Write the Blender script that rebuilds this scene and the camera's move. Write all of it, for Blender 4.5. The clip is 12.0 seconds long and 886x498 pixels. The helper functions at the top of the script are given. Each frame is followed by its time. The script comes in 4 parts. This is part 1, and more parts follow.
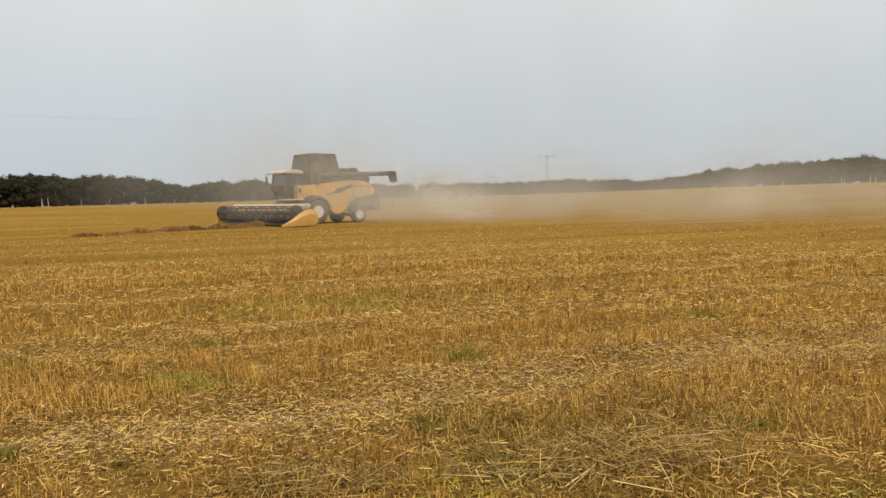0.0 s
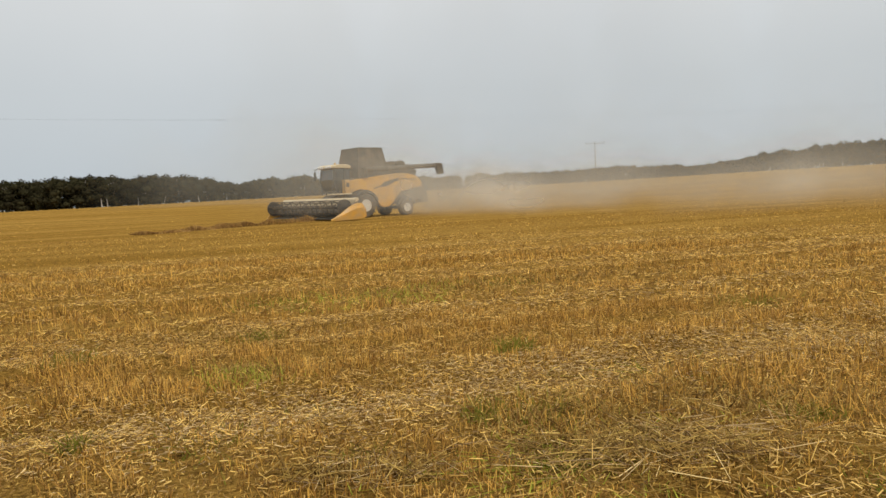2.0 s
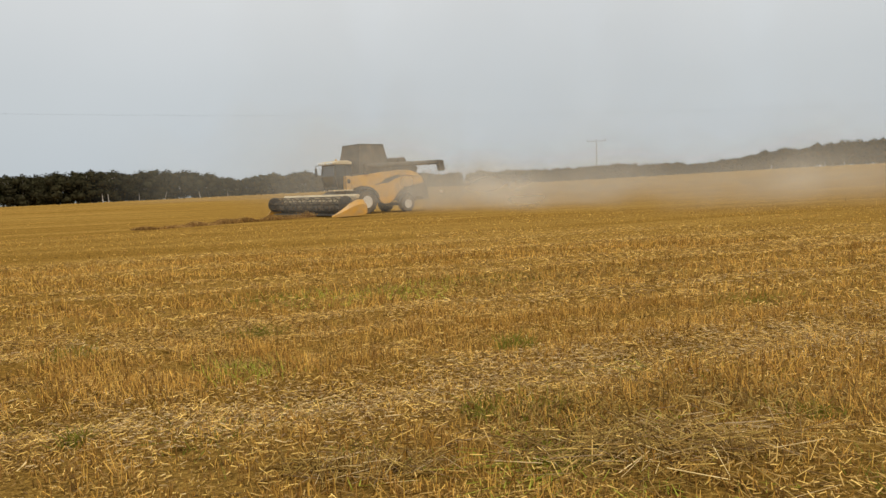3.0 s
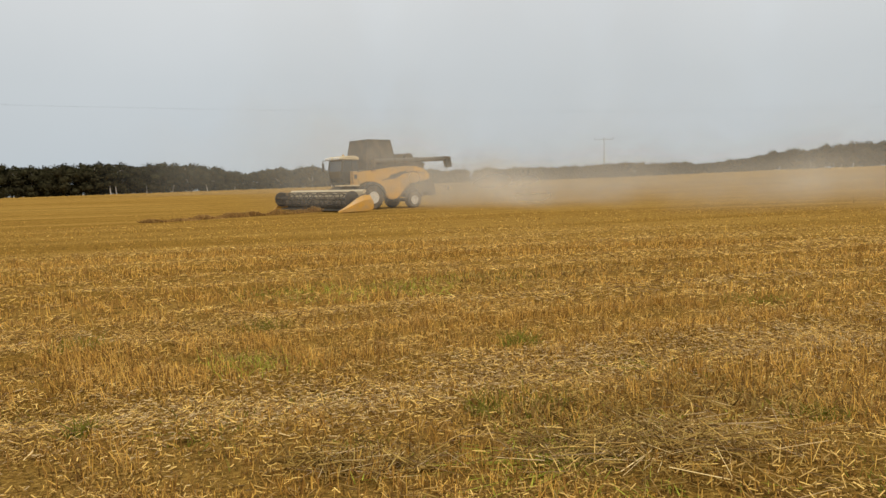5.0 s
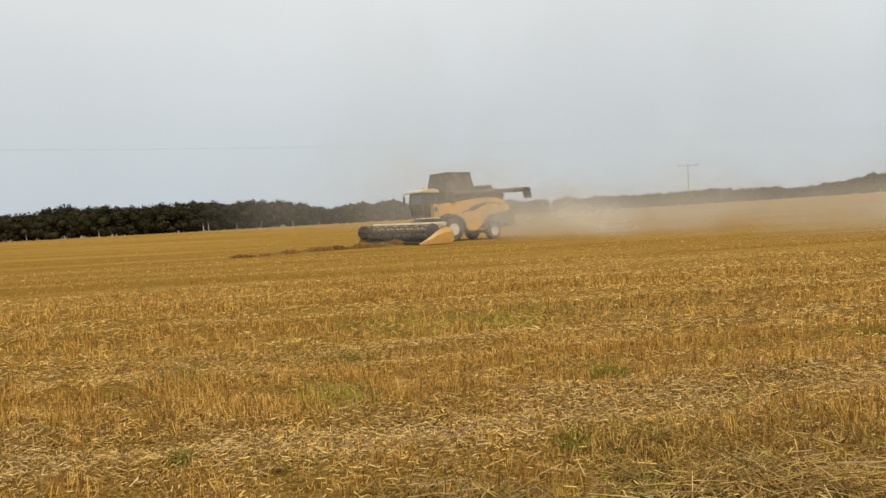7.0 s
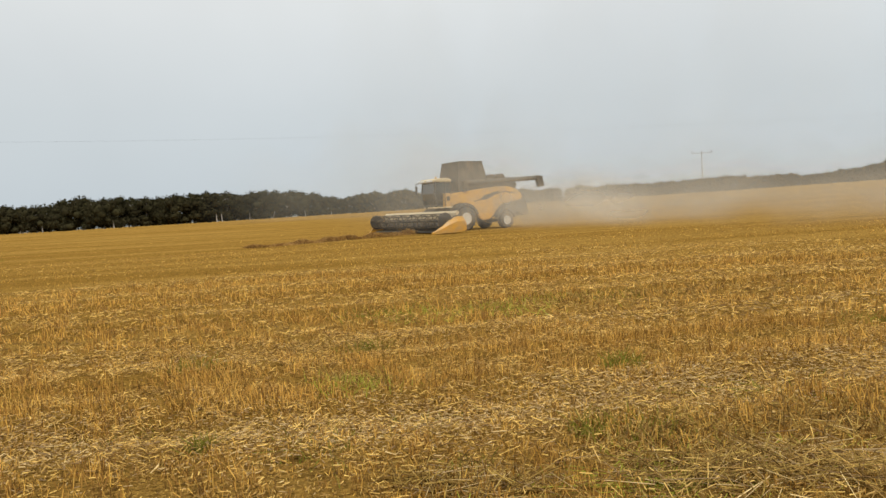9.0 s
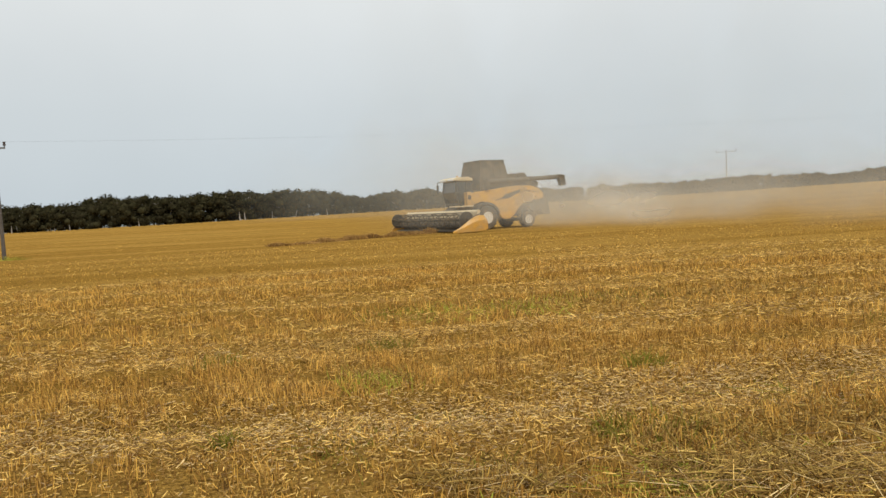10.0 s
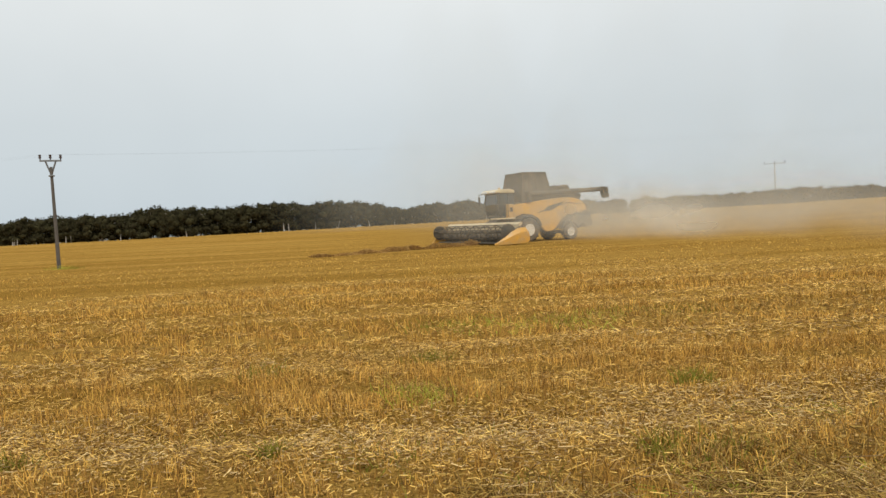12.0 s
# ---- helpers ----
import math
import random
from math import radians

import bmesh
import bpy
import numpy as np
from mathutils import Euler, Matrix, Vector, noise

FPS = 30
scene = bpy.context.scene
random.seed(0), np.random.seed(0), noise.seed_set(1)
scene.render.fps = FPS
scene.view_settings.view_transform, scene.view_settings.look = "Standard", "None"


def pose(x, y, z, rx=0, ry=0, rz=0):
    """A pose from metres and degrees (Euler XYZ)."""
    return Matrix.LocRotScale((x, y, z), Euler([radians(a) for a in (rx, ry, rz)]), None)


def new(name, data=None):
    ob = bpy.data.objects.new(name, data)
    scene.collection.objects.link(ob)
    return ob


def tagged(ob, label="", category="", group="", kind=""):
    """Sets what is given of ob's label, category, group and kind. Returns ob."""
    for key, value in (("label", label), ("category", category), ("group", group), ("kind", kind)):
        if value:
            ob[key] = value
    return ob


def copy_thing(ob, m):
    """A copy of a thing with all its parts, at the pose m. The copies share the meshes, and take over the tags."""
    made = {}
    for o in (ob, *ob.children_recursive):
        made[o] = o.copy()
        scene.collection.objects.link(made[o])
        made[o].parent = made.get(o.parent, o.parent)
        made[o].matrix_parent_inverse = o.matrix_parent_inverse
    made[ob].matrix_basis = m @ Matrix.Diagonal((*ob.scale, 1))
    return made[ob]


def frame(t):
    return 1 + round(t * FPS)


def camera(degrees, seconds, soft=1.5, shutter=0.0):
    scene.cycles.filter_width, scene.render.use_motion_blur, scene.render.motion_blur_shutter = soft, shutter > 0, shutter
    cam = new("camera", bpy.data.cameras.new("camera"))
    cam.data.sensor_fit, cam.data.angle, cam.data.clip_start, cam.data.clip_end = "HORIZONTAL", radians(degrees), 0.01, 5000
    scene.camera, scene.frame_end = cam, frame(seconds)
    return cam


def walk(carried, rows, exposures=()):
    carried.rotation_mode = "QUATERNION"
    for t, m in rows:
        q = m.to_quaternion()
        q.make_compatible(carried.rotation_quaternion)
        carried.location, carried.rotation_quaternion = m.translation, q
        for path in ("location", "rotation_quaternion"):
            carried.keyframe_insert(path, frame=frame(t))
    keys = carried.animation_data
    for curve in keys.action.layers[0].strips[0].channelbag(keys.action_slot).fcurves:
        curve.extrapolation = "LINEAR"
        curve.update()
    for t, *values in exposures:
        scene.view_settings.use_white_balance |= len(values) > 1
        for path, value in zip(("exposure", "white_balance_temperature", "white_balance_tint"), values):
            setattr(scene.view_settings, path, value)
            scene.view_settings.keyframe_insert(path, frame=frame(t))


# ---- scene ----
cam = camera(63.2, 12.0, soft=1.5)
scene.cycles.transparent_max_bounces = 24
EYE_HEIGHT = 1.65
# seconds, small sway of the arms (x, y, z), yaw, pitch, roll of a camera held at eye height that pans after the harvester
TURNS = (
    (0.0, 0.000, 0.000, 0.000, -0.04, -3.95, 0.96),
    (0.5, 0.002, -0.004, 0.000, 1.47, -3.97, 1.35),
    (1.0, 0.004, 0.002, -0.004, 2.38, -4.24, 1.50),
    (1.5, 0.003, 0.006, -0.004, 2.41, -4.26, 1.79),
    (2.0, 0.008, 0.004, -0.002, 3.69, -4.54, 2.44),
    (2.5, 0.004, 0.001, -0.004, 3.81, -4.82, 2.39),
    (3.0, 0.006, 0.002, -0.007, 3.77, -4.78, 2.15),
    (3.2, 0.006, 0.001, -0.007, 4.18, -4.97, 1.97),
    (4.8, 0.008, -0.009, -0.005, 4.13, -4.92, 1.35),
    (5.0, 0.008, -0.010, -0.005, 4.30, -5.04, 1.41),
    (5.5, -0.004, -0.013, -0.004, 5.77, -5.05, 1.37),
    (6.0, -0.018, -0.018, -0.002, 7.68, -3.99, 1.87),
    (6.5, -0.020, -0.027, 0.002, 9.53, -2.82, 2.41),
    (7.0, -0.028, -0.033, 0.001, 10.60, -2.33, 2.58),
    (7.2, -0.029, -0.035, 0.001, 11.17, -3.05, 2.84),
    (8.8, -0.040, -0.053, 0.000, 11.71, -3.05, 2.86),
    (9.0, -0.041, -0.055, 0.000, 11.56, -3.14, 2.92),
    (9.5, -0.047, -0.067, 0.004, 12.16, -3.31, 2.71),
    (10.0, -0.054, -0.061, -0.002, 13.24, -3.14, 2.82),
    (10.5, -0.062, -0.053, 0.015, 14.77, -2.91, 3.00),
    (11.0, -0.060, -0.063, 0.016, 15.70, -3.09, 2.90),
    (11.5, -0.061, -0.074, 0.009, 17.03, -3.42, 3.04),
    (12.0, -0.075, -0.073, 0.012, 16.52, -2.05, 2.61),
)
walk(cam, [(t, pose(x, y, EYE_HEIGHT + z, 90 + p, r, w)) for t, x, y, z, w, p, r in TURNS],
     exposures=((0.0, 0.0, 6500, 10), (1.5, -0.08, 6500, 10), (3.0, -0.08, 6500, 10), (5.5, -0.06, 6500, 10), (6.5, 0.0, 6490, 9.8), (9.5, 0.05, 6450, 8.6), (12.0, 0.1, 6420, 7.8)))

# ---- sky and sun: thin even overcast, high soft sun behind the camera's right shoulder ----
SUN_EL, SUN_AZ = 52.0, 150.0
world = bpy.data.worlds.new("world")
scene.world = world
world.use_nodes = True
wt = world.node_tree
wt.nodes.clear()


def wnode(kind, **values):
    n = wt.nodes.new(kind)
    for key, value in values.items():
        n.inputs[key].default_value = value
    return n


w_out = wnode("ShaderNodeOutputWorld")
w_bg = wnode("ShaderNodeBackground")
w_sky = wt.nodes.new("ShaderNodeTexSky")
w_sky.sky_type, w_sky.sun_disc = "NISHITA", False
w_sky.sun_elevation, w_sky.sun_rotation = radians(SUN_EL), radians(SUN_AZ)
w_sky.dust_density = 4.0
w_scale = wnode("ShaderNodeVectorMath")
w_scale.operation = "SCALE"
w_scale.inputs["Scale"].default_value = 0.09
wt.links.new(w_sky.outputs[0], w_scale.inputs[0])
# cloud deck: grey at the horizon, lighter overhead, with broad soft mottling
w_co = wt.nodes.new("ShaderNodeTexCoord")
w_sep = wt.nodes.new("ShaderNodeSeparateXYZ")
wt.links.new(w_co.outputs["Generated"], w_sep.inputs[0])
w_ramp = wt.nodes.new("ShaderNodeValToRGB")
els = w_ramp.color_ramp.elements
els[0].position, els[0].color = 0.0, (0.56, 0.62, 0.665, 1)
els[1].position, els[1].color = 0.75, (1.0, 1.0, 0.98, 1)
e = els.new(0.14)
e.color = (0.63, 0.67, 0.69, 1)
e = els.new(0.32)
e.color = (0.80, 0.81, 0.80, 1)
wt.links.new(w_sep.outputs[2], w_ramp.inputs[0])
w_noise = wnode("ShaderNodeTexNoise", Scale=2.2, Detail=4.0, Roughness=0.5)
wt.links.new(w_co.outputs["Generated"], w_noise.inputs["Vector"])
w_map = wnode("ShaderNodeMapRange")
w_map.inputs[1].default_value, w_map.inputs[2].default_value = 0.3, 0.7
w_map.inputs[3].default_value, w_map.inputs[4].default_value = 0.95, 1.05
wt.links.new(w_noise.outputs[0], w_map.inputs[0])
w_mul = wnode("ShaderNodeVectorMath")
w_mul.operation = "SCALE"
wt.links.new(w_ramp.outputs[0], w_mul.inputs[0])
wt.links.new(w_map.outputs[0], w_mul.inputs["Scale"])
w_mix = wt.nodes.new("ShaderNodeMix")
w_mix.data_type = "RGBA"
w_mix.inputs[0].default_value = 0.93
wt.links.new(w_scale.outputs[0], w_mix.inputs[6])
wt.links.new(w_mul.outputs[0], w_mix.inputs[7])
wt.links.new(w_mix.outputs[2], w_bg.inputs[0])
wt.links.new(w_bg.outputs[0], w_out.inputs[0])

sun = new("sun", bpy.data.lights.new("sun", "SUN"))
sun.data.energy, sun.data.angle, sun.data.color = 1.9, radians(10), (1.0, 0.94, 0.84)
sun.matrix_world = pose(0, 0, 60, 90 - SUN_EL, 0, 180 - SUN_AZ)


# ---- materials ----
def material(name, base, rough=0.7, metal=0.0, vary=0.25, scale=6.0, fine=40.0, bump=0.2, tone=None, random_per="", spec=0.5, dusty=None, spread=(0.4, 1.6)):
    """A surface with variation at two scales; random_per: 'island' or 'object' for a tint of its own a piece."""
    m = bpy.data.materials.new(name)
    m.use_nodes = True
    nt = m.node_tree
    b = nt.nodes["Principled BSDF"]
    b.inputs["Roughness"].default_value, b.inputs["Metallic"].default_value = rough, metal
    b.inputs["Specular IOR Level"].default_value = spec
    co = nt.nodes.new("ShaderNodeTexCoord")
    n1, n2 = nt.nodes.new("ShaderNodeTexNoise"), nt.nodes.new("ShaderNodeTexNoise")
    for n, s in ((n1, scale), (n2, fine)):
        n.inputs["Scale"].default_value, n.inputs["Detail"].default_value = s, 5.0
        nt.links.new(co.outputs["Object"], n.inputs["Vector"])
    add = nt.nodes.new("ShaderNodeMath")
    add.operation = "ADD"
    nt.links.new(n1.outputs[0], add.inputs[0])
    nt.links.new(n2.outputs[0], add.inputs[1])
    half = nt.nodes.new("ShaderNodeMapRange")
    half.inputs[1].default_value, half.inputs[2].default_value = 0.65, 1.35
    nt.links.new(add.outputs[0], half.inputs[0])
    mix = nt.nodes.new("ShaderNodeMix")
    mix.data_type = "RGBA"
    dark = tuple(c * (1 - vary) for c in base) + (1,)
    light = (tuple(tone) if tone else tuple(min(1, c * (1 + vary)) for c in base)) + (1,)
    mix.inputs[6].default_value, mix.inputs[7].default_value = dark, light
    nt.links.new(half.outputs[0], mix.inputs[0])
    col = mix.outputs[2]
    if random_per:
        src = nt.nodes.new("ShaderNodeNewGeometry" if random_per == "island" else "ShaderNodeObjectInfo")
        hs = nt.nodes.new("ShaderNodeHueSaturation")
        mr = nt.nodes.new("ShaderNodeMapRange")
        mr.inputs[3].default_value, mr.inputs[4].default_value = spread
        nt.links.new(src.outputs["Random Per Island" if random_per == "island" else "Random"], mr.inputs[0])
        hue = nt.nodes.new("ShaderNodeMapRange")
        hue.inputs[3].default_value, hue.inputs[4].default_value = 0.48, 0.503
        nt.links.new(mr.inputs[0].links[0].from_socket, hue.inputs[0])
        nt.links.new(hue.outputs[0], hs.inputs["Hue"])
        nt.links.new(mr.outputs[0], hs.inputs["Value"])
        nt.links.new(col, hs.inputs["Color"])
        col = hs.outputs[0]
    if dusty:
        # pale field dust settled in patches
        n3 = nt.nodes.new("ShaderNodeTexNoise")
        n3.inputs["Scale"].default_value, n3.inputs["Detail"].default_value = 1.7, 6.0
        nt.links.new(co.outputs["Object"], n3.inputs["Vector"])
        dr = nt.nodes.new("ShaderNodeMapRange")
        dr.inputs[1].default_value, dr.inputs[2].default_value = 0.35, 0.75
        dr.inputs[4].default_value = dusty
        nt.links.new(n3.outputs[0], dr.inputs[0])
        dm = nt.nodes.new("ShaderNodeMix")
        dm.data_type = "RGBA"
        dm.inputs[7].default_value = (0.36, 0.27, 0.16, 1)
        nt.links.new(dr.outputs[0], dm.inputs[0])
        nt.links.new(col, dm.inputs[6])
        col = dm.outputs[2]
    nt.links.new(col, b.inputs["Base Color"])
    if bump:
        bp = nt.nodes.new("ShaderNodeBump")
        bp.inputs["Strength"].default_value, bp.inputs["Distance"].default_value = bump, 0.02
        nt.links.new(n2.outputs[0], bp.inputs["Height"])
        nt.links.new(bp.outputs[0], b.inputs["Normal"])
    return m


def thin(m, amount, colour):
    """Lets part of the light through thin leaves and straw."""
    nt = m.node_tree
    out = nt.nodes["Material Output"]
    b = nt.nodes["Principled BSDF"]
    tr = nt.nodes.new("ShaderNodeBsdfTranslucent")
    tr.inputs[0].default_value = (*colour, 1)
    mx = nt.nodes.new("ShaderNodeMixShader")
    mx.inputs[0].default_value = amount
    nt.links.new(b.outputs[0], mx.inputs[1])
    nt.links.new(tr.outputs[0], mx.inputs[2])
    nt.links.new(mx.outputs[0], out.inputs[0])
    return m


STRAW = thin(material("straw", (0.57, 0.305, 0.05), 0.6, vary=0.35, scale=0.5, fine=9, bump=0, tone=(0.82, 0.51, 0.12), random_per="island", spec=0.1, spread=(0.2, 1.7)), 0.1, (0.5, 0.29, 0.04))
LITTER = thin(material("straw_litter", (0.74, 0.46, 0.105), 0.55, vary=0.25, scale=0.7, fine=9, bump=0, tone=(0.88, 0.62, 0.20), random_per="island", spec=0.1, spread=(0.2, 1.7)), 0.15, (0.5, 0.32, 0.06))
CHAFF = thin(material("chaff", (0.46, 0.28, 0.06), 0.7, vary=0.3, scale=0.8, fine=12, bump=0, tone=(0.62, 0.41, 0.11), random_per="island", spec=0.05, spread=(0.15, 1.4)), 0.1, (0.4, 0.25, 0.05))
PALE = thin(material("bleached_straw", (0.78, 0.545, 0.22), 0.6, vary=0.25, scale=0.7, fine=9, bump=0, tone=(0.88, 0.68, 0.34), random_per="island", spec=0.1, spread=(0.4, 1.5)), 0.15, (0.5, 0.36, 0.12))
MATTED = thin(material("withered_weed", (0.42, 0.27, 0.06), 0.7, vary=0.35, scale=2, fine=20, bump=0, tone=(0.64, 0.44, 0.13), random_per="island", spec=0.05, spread=(0.3, 1.5)), 0.15, (0.2, 0.17, 0.05))
CROP = thin(material("standing_crop", (0.43, 0.26, 0.075), 0.7, vary=0.3, scale=0.5, fine=7, bump=0, random_per="island", spec=0.2), 0.2, (0.3, 0.18, 0.05))
GREEN = thin(material("weed_green", (0.33, 0.37, 0.04), 0.6, vary=0.3, scale=4, fine=30, bump=0, tone=(0.52, 0.48, 0.08), random_per="island", spec=0.03), 0.3, (0.22, 0.28, 0.03))
LEAF = thin(material("foliage", (0.043, 0.039, 0.019), 0.85, vary=0.4, scale=0.4, fine=3, bump=0, random_per="island", spec=0.02, spread=(0.6, 1.4)), 0.15, (0.04, 0.05, 0.015))
BARK = material("bark", (0.38, 0.345, 0.30), 0.9, vary=0.4, scale=2, fine=14, bump=0.5)
YELLOW = material("yellow_paint", (0.66, 0.33, 0.02), 0.42, vary=0.1, scale=1.2, fine=25, bump=0.03, dusty=0.8)
DARK = material("dark_steel", (0.033, 0.028, 0.022), 0.7, vary=0.3, scale=2, fine=25, bump=0.08, spec=0.2, dusty=0.4)
TANK = material("tank_sheet", (0.075, 0.062, 0.045), 0.6, metal=0.1, vary=0.25, scale=1.2, fine=18, bump=0.08, dusty=0.3)
CREAM = material("dusty_pale_panel", (0.62, 0.50, 0.30), 0.5, vary=0.15, scale=1.5, fine=25, bump=0.04, dusty=0.4)
RUBBER = material("tyre_rubber", (0.03, 0.027, 0.023), 0.9, vary=0.3, scale=3, fine=30, bump=0.3, dusty=0.45)
RIM = material("pale_wheel_rim", (0.62, 0.58, 0.50), 0.5, vary=0.15, scale=3, fine=30, bump=0.05, dusty=0.3)
GLASS = material("cab_glass", (0.02, 0.025, 0.025), 0.06, vary=0.1, scale=1, fine=20, bump=0, spec=0.7)
LAMP = material("lamp_lens", (0.75, 0.75, 0.72), 0.15, vary=0.05, bump=0)
BLACK = material("black_plastic", (0.02, 0.02, 0.02), 0.5, vary=0.2, bump=0.05, dusty=0.2)
POLEM = material("weathered_pole", (0.09, 0.077, 0.065), 0.85, vary=0.3, scale=3, fine=22, bump=0.4)
STEEL = material("galvanised_steel", (0.16, 0.16, 0.16), 0.5, metal=0.5, vary=0.2, scale=5, fine=40, bump=0.05)
# colour lightened for the haze the far pole stands behind
HAZED_CONCRETE = material("hazed_concrete", (0.42, 0.41, 0.38), 0.85, vary=0.15, scale=2, fine=15, bump=0.1)
CERAMIC = material("brown_insulator", (0.05, 0.03, 0.025), 0.2, vary=0.2, bump=0)
WIRE = material("conductor", (0.12, 0.12, 0.125), 0.5, metal=0.6, vary=0.1, bump=0)
# distance haze is put into the hills' blue-grey base colour
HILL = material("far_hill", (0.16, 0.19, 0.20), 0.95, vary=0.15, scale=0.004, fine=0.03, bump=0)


def ground_material():
    m = bpy.data.materials.new("stubble_ground")
    m.use_nodes = True
    nt = m.node_tree
    b = nt.nodes["Principled BSDF"]
    b.inputs["Roughness"].default_value, b.inputs["Specular IOR Level"].default_value = 0.95, 0.0
    co = nt.nodes.new("ShaderNodeTexCoord")

    def tex(scale, detail, stretch=None, rough=0.55):
        n = nt.nodes.new("ShaderNodeTexNoise")
        n.inputs["Scale"].default_value, n.inputs["Detail"].default_value, n.inputs["Roughness"].default_value = scale, detail, rough
        if stretch:
            mp = nt.nodes.new("ShaderNodeMapping")
            mp.inputs["Rotation"].default_value = (0, 0, radians(-ROW))
            mp2 = nt.nodes.new("ShaderNodeMapping")
            mp2.inputs["Scale"].default_value = stretch
            nt.links.new(co.outputs["Object"], mp.inputs[0])
            nt.links.new(mp.outputs[0], mp2.inputs[0])
            nt.links.new(mp2.outputs[0], n.inputs["Vector"])
        else:
            nt.links.new(co.outputs["Object"], n.inputs["Vector"])
        return n.outputs[0]

    def blend(fac, a, c, lo, hi):
        r = nt.nodes.new("ShaderNodeMapRange")
        r.inputs[1].default_value, r.inputs[2].default_value = lo, hi
        nt.links.new(fac, r.inputs[0])
        x = nt.nodes.new("ShaderNodeMix")
        x.data_type = "RGBA"
        nt.links.new(r.outputs[0], x.inputs[0])
        for k, v in ((6, a), (7, c)):
            if isinstance(v, tuple):
                x.inputs[k].default_value = (*v, 1)
            else:
                nt.links.new(v, x.inputs[k])
        return x.outputs[2]

    bands = tex(0.35, 4, (0.08, 1.0, 1.0))
    mott = tex(0.9, 6)
    fine = tex(34, 8, (0.6, 1.3, 1.0), 0.75)
    streak = tex(0.05, 5, (0.12, 1.0, 1.0))
    # dark ends of the fine grain deepen soil for shade between the straw
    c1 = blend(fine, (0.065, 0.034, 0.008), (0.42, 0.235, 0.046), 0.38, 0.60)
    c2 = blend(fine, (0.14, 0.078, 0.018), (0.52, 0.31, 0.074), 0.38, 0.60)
    c3 = blend(bands, c1, c2, 0.42, 0.62)
    c4 = blend(mott, c3, (0.31, 0.18, 0.042), 0.58, 0.85)
    c5 = blend(streak, c4, (0.37, 0.22, 0.056), 0.55, 0.85)
    # noise patches coloured dark for the shade in dips between clumps
    hollow_shade = tex(3.1, 6, (0.7, 1.5, 1.0), 0.65)
    c6 = blend(hollow_shade, c5, (0.07, 0.036, 0.009), 0.56, 0.69)
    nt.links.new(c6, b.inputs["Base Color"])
    bp = nt.nodes.new("ShaderNodeBump")
    bp.inputs["Strength"].default_value, bp.inputs["Distance"].default_value = 0.9, 0.05
    nt.links.new(fine, bp.inputs["Height"])
    nt.links.new(bp.outputs[0], b.inputs["Normal"])
    return m


ROW = 21.0  # degrees: the drill rows and chaff bands run this way
GROUND = ground_material()


def dust_material(name, cover, colour):
    m = bpy.data.materials.new(name)
    m.use_nodes = True
    nt = m.node_tree
    nt.nodes.clear()
    out = nt.nodes.new("ShaderNodeOutputMaterial")
    d = nt.nodes.new("ShaderNodeBsdfDiffuse")
    t = nt.nodes.new("ShaderNodeBsdfTranslucent")
    for s in (d, t):
        s.inputs[0].default_value = colour
    x = nt.nodes.new("ShaderNodeMixShader")
    x.inputs[0].default_value = 0.5
    nt.links.new(d.outputs[0], x.inputs[1])
    nt.links.new(t.outputs[0], x.inputs[2])
    clear = nt.nodes.new("ShaderNodeBsdfTransparent")
    half = nt.nodes.new("ShaderNodeMixShader")
    half.inputs[0].default_value = cover
    nt.links.new(clear.outputs[0], half.inputs[1])
    nt.links.new(x.outputs[0], half.inputs[2])
    nt.links.new(half.outputs[0], out.inputs[0])
    return m


def veil_material(name, cover, fade, rise, size, colour):
    """A hanging layer of dust: how much it covers falls off along its length, upward, and in drifting patches."""
    m = dust_material(name, 0.0, colour)
    nt = m.node_tree
    uv = nt.nodes.new("ShaderNodeTexCoord")
    sep = nt.nodes.new("ShaderNodeSeparateXYZ")
    nt.links.new(uv.outputs["UV"], sep.inputs[0])

    def curve(socket, stops):
        r = nt.nodes.new("ShaderNodeValToRGB")
        r.color_ramp.interpolation = "EASE"
        e = r.color_ramp.elements
        e[0].position, e[1].position = stops[0][0], stops[-1][0]
        e[0].color, e[1].color = (stops[0][1],) * 3 + (1,), (stops[-1][1],) * 3 + (1,)
        for p, v in stops[1:-1]:
            e.new(p).color = (v, v, v, 1)
        nt.links.new(socket, r.inputs[0])
        return r.outputs[0]

    def times(p, q):
        k = nt.nodes.new("ShaderNodeMath")
        k.operation = "MULTIPLY"
        nt.links.new(p, k.inputs[0])
        if isinstance(q, float):
            k.inputs[1].default_value = q
        else:
            nt.links.new(q, k.inputs[1])
        return k.outputs[0]

    n = nt.nodes.new("ShaderNodeTexNoise")
    n.inputs["Scale"].default_value, n.inputs["Detail"].default_value = 1.0 / size, 2.0
    nt.links.new(uv.outputs["Object"], n.inputs["Vector"])
    patch = curve(n.outputs[0], ((0.2, 0.2), (0.8, 1.1)))
    amount = times(times(times(curve(sep.outputs[0], fade), curve(sep.outputs[1], rise)), patch), cover)
    mix = [k for k in nt.nodes if k.bl_idname == "ShaderNodeMixShader" and k.outputs[0].links[0].to_node.bl_idname == "ShaderNodeOutputMaterial"][0]
    nt.links.new(amount, mix.inputs[0])
    return m


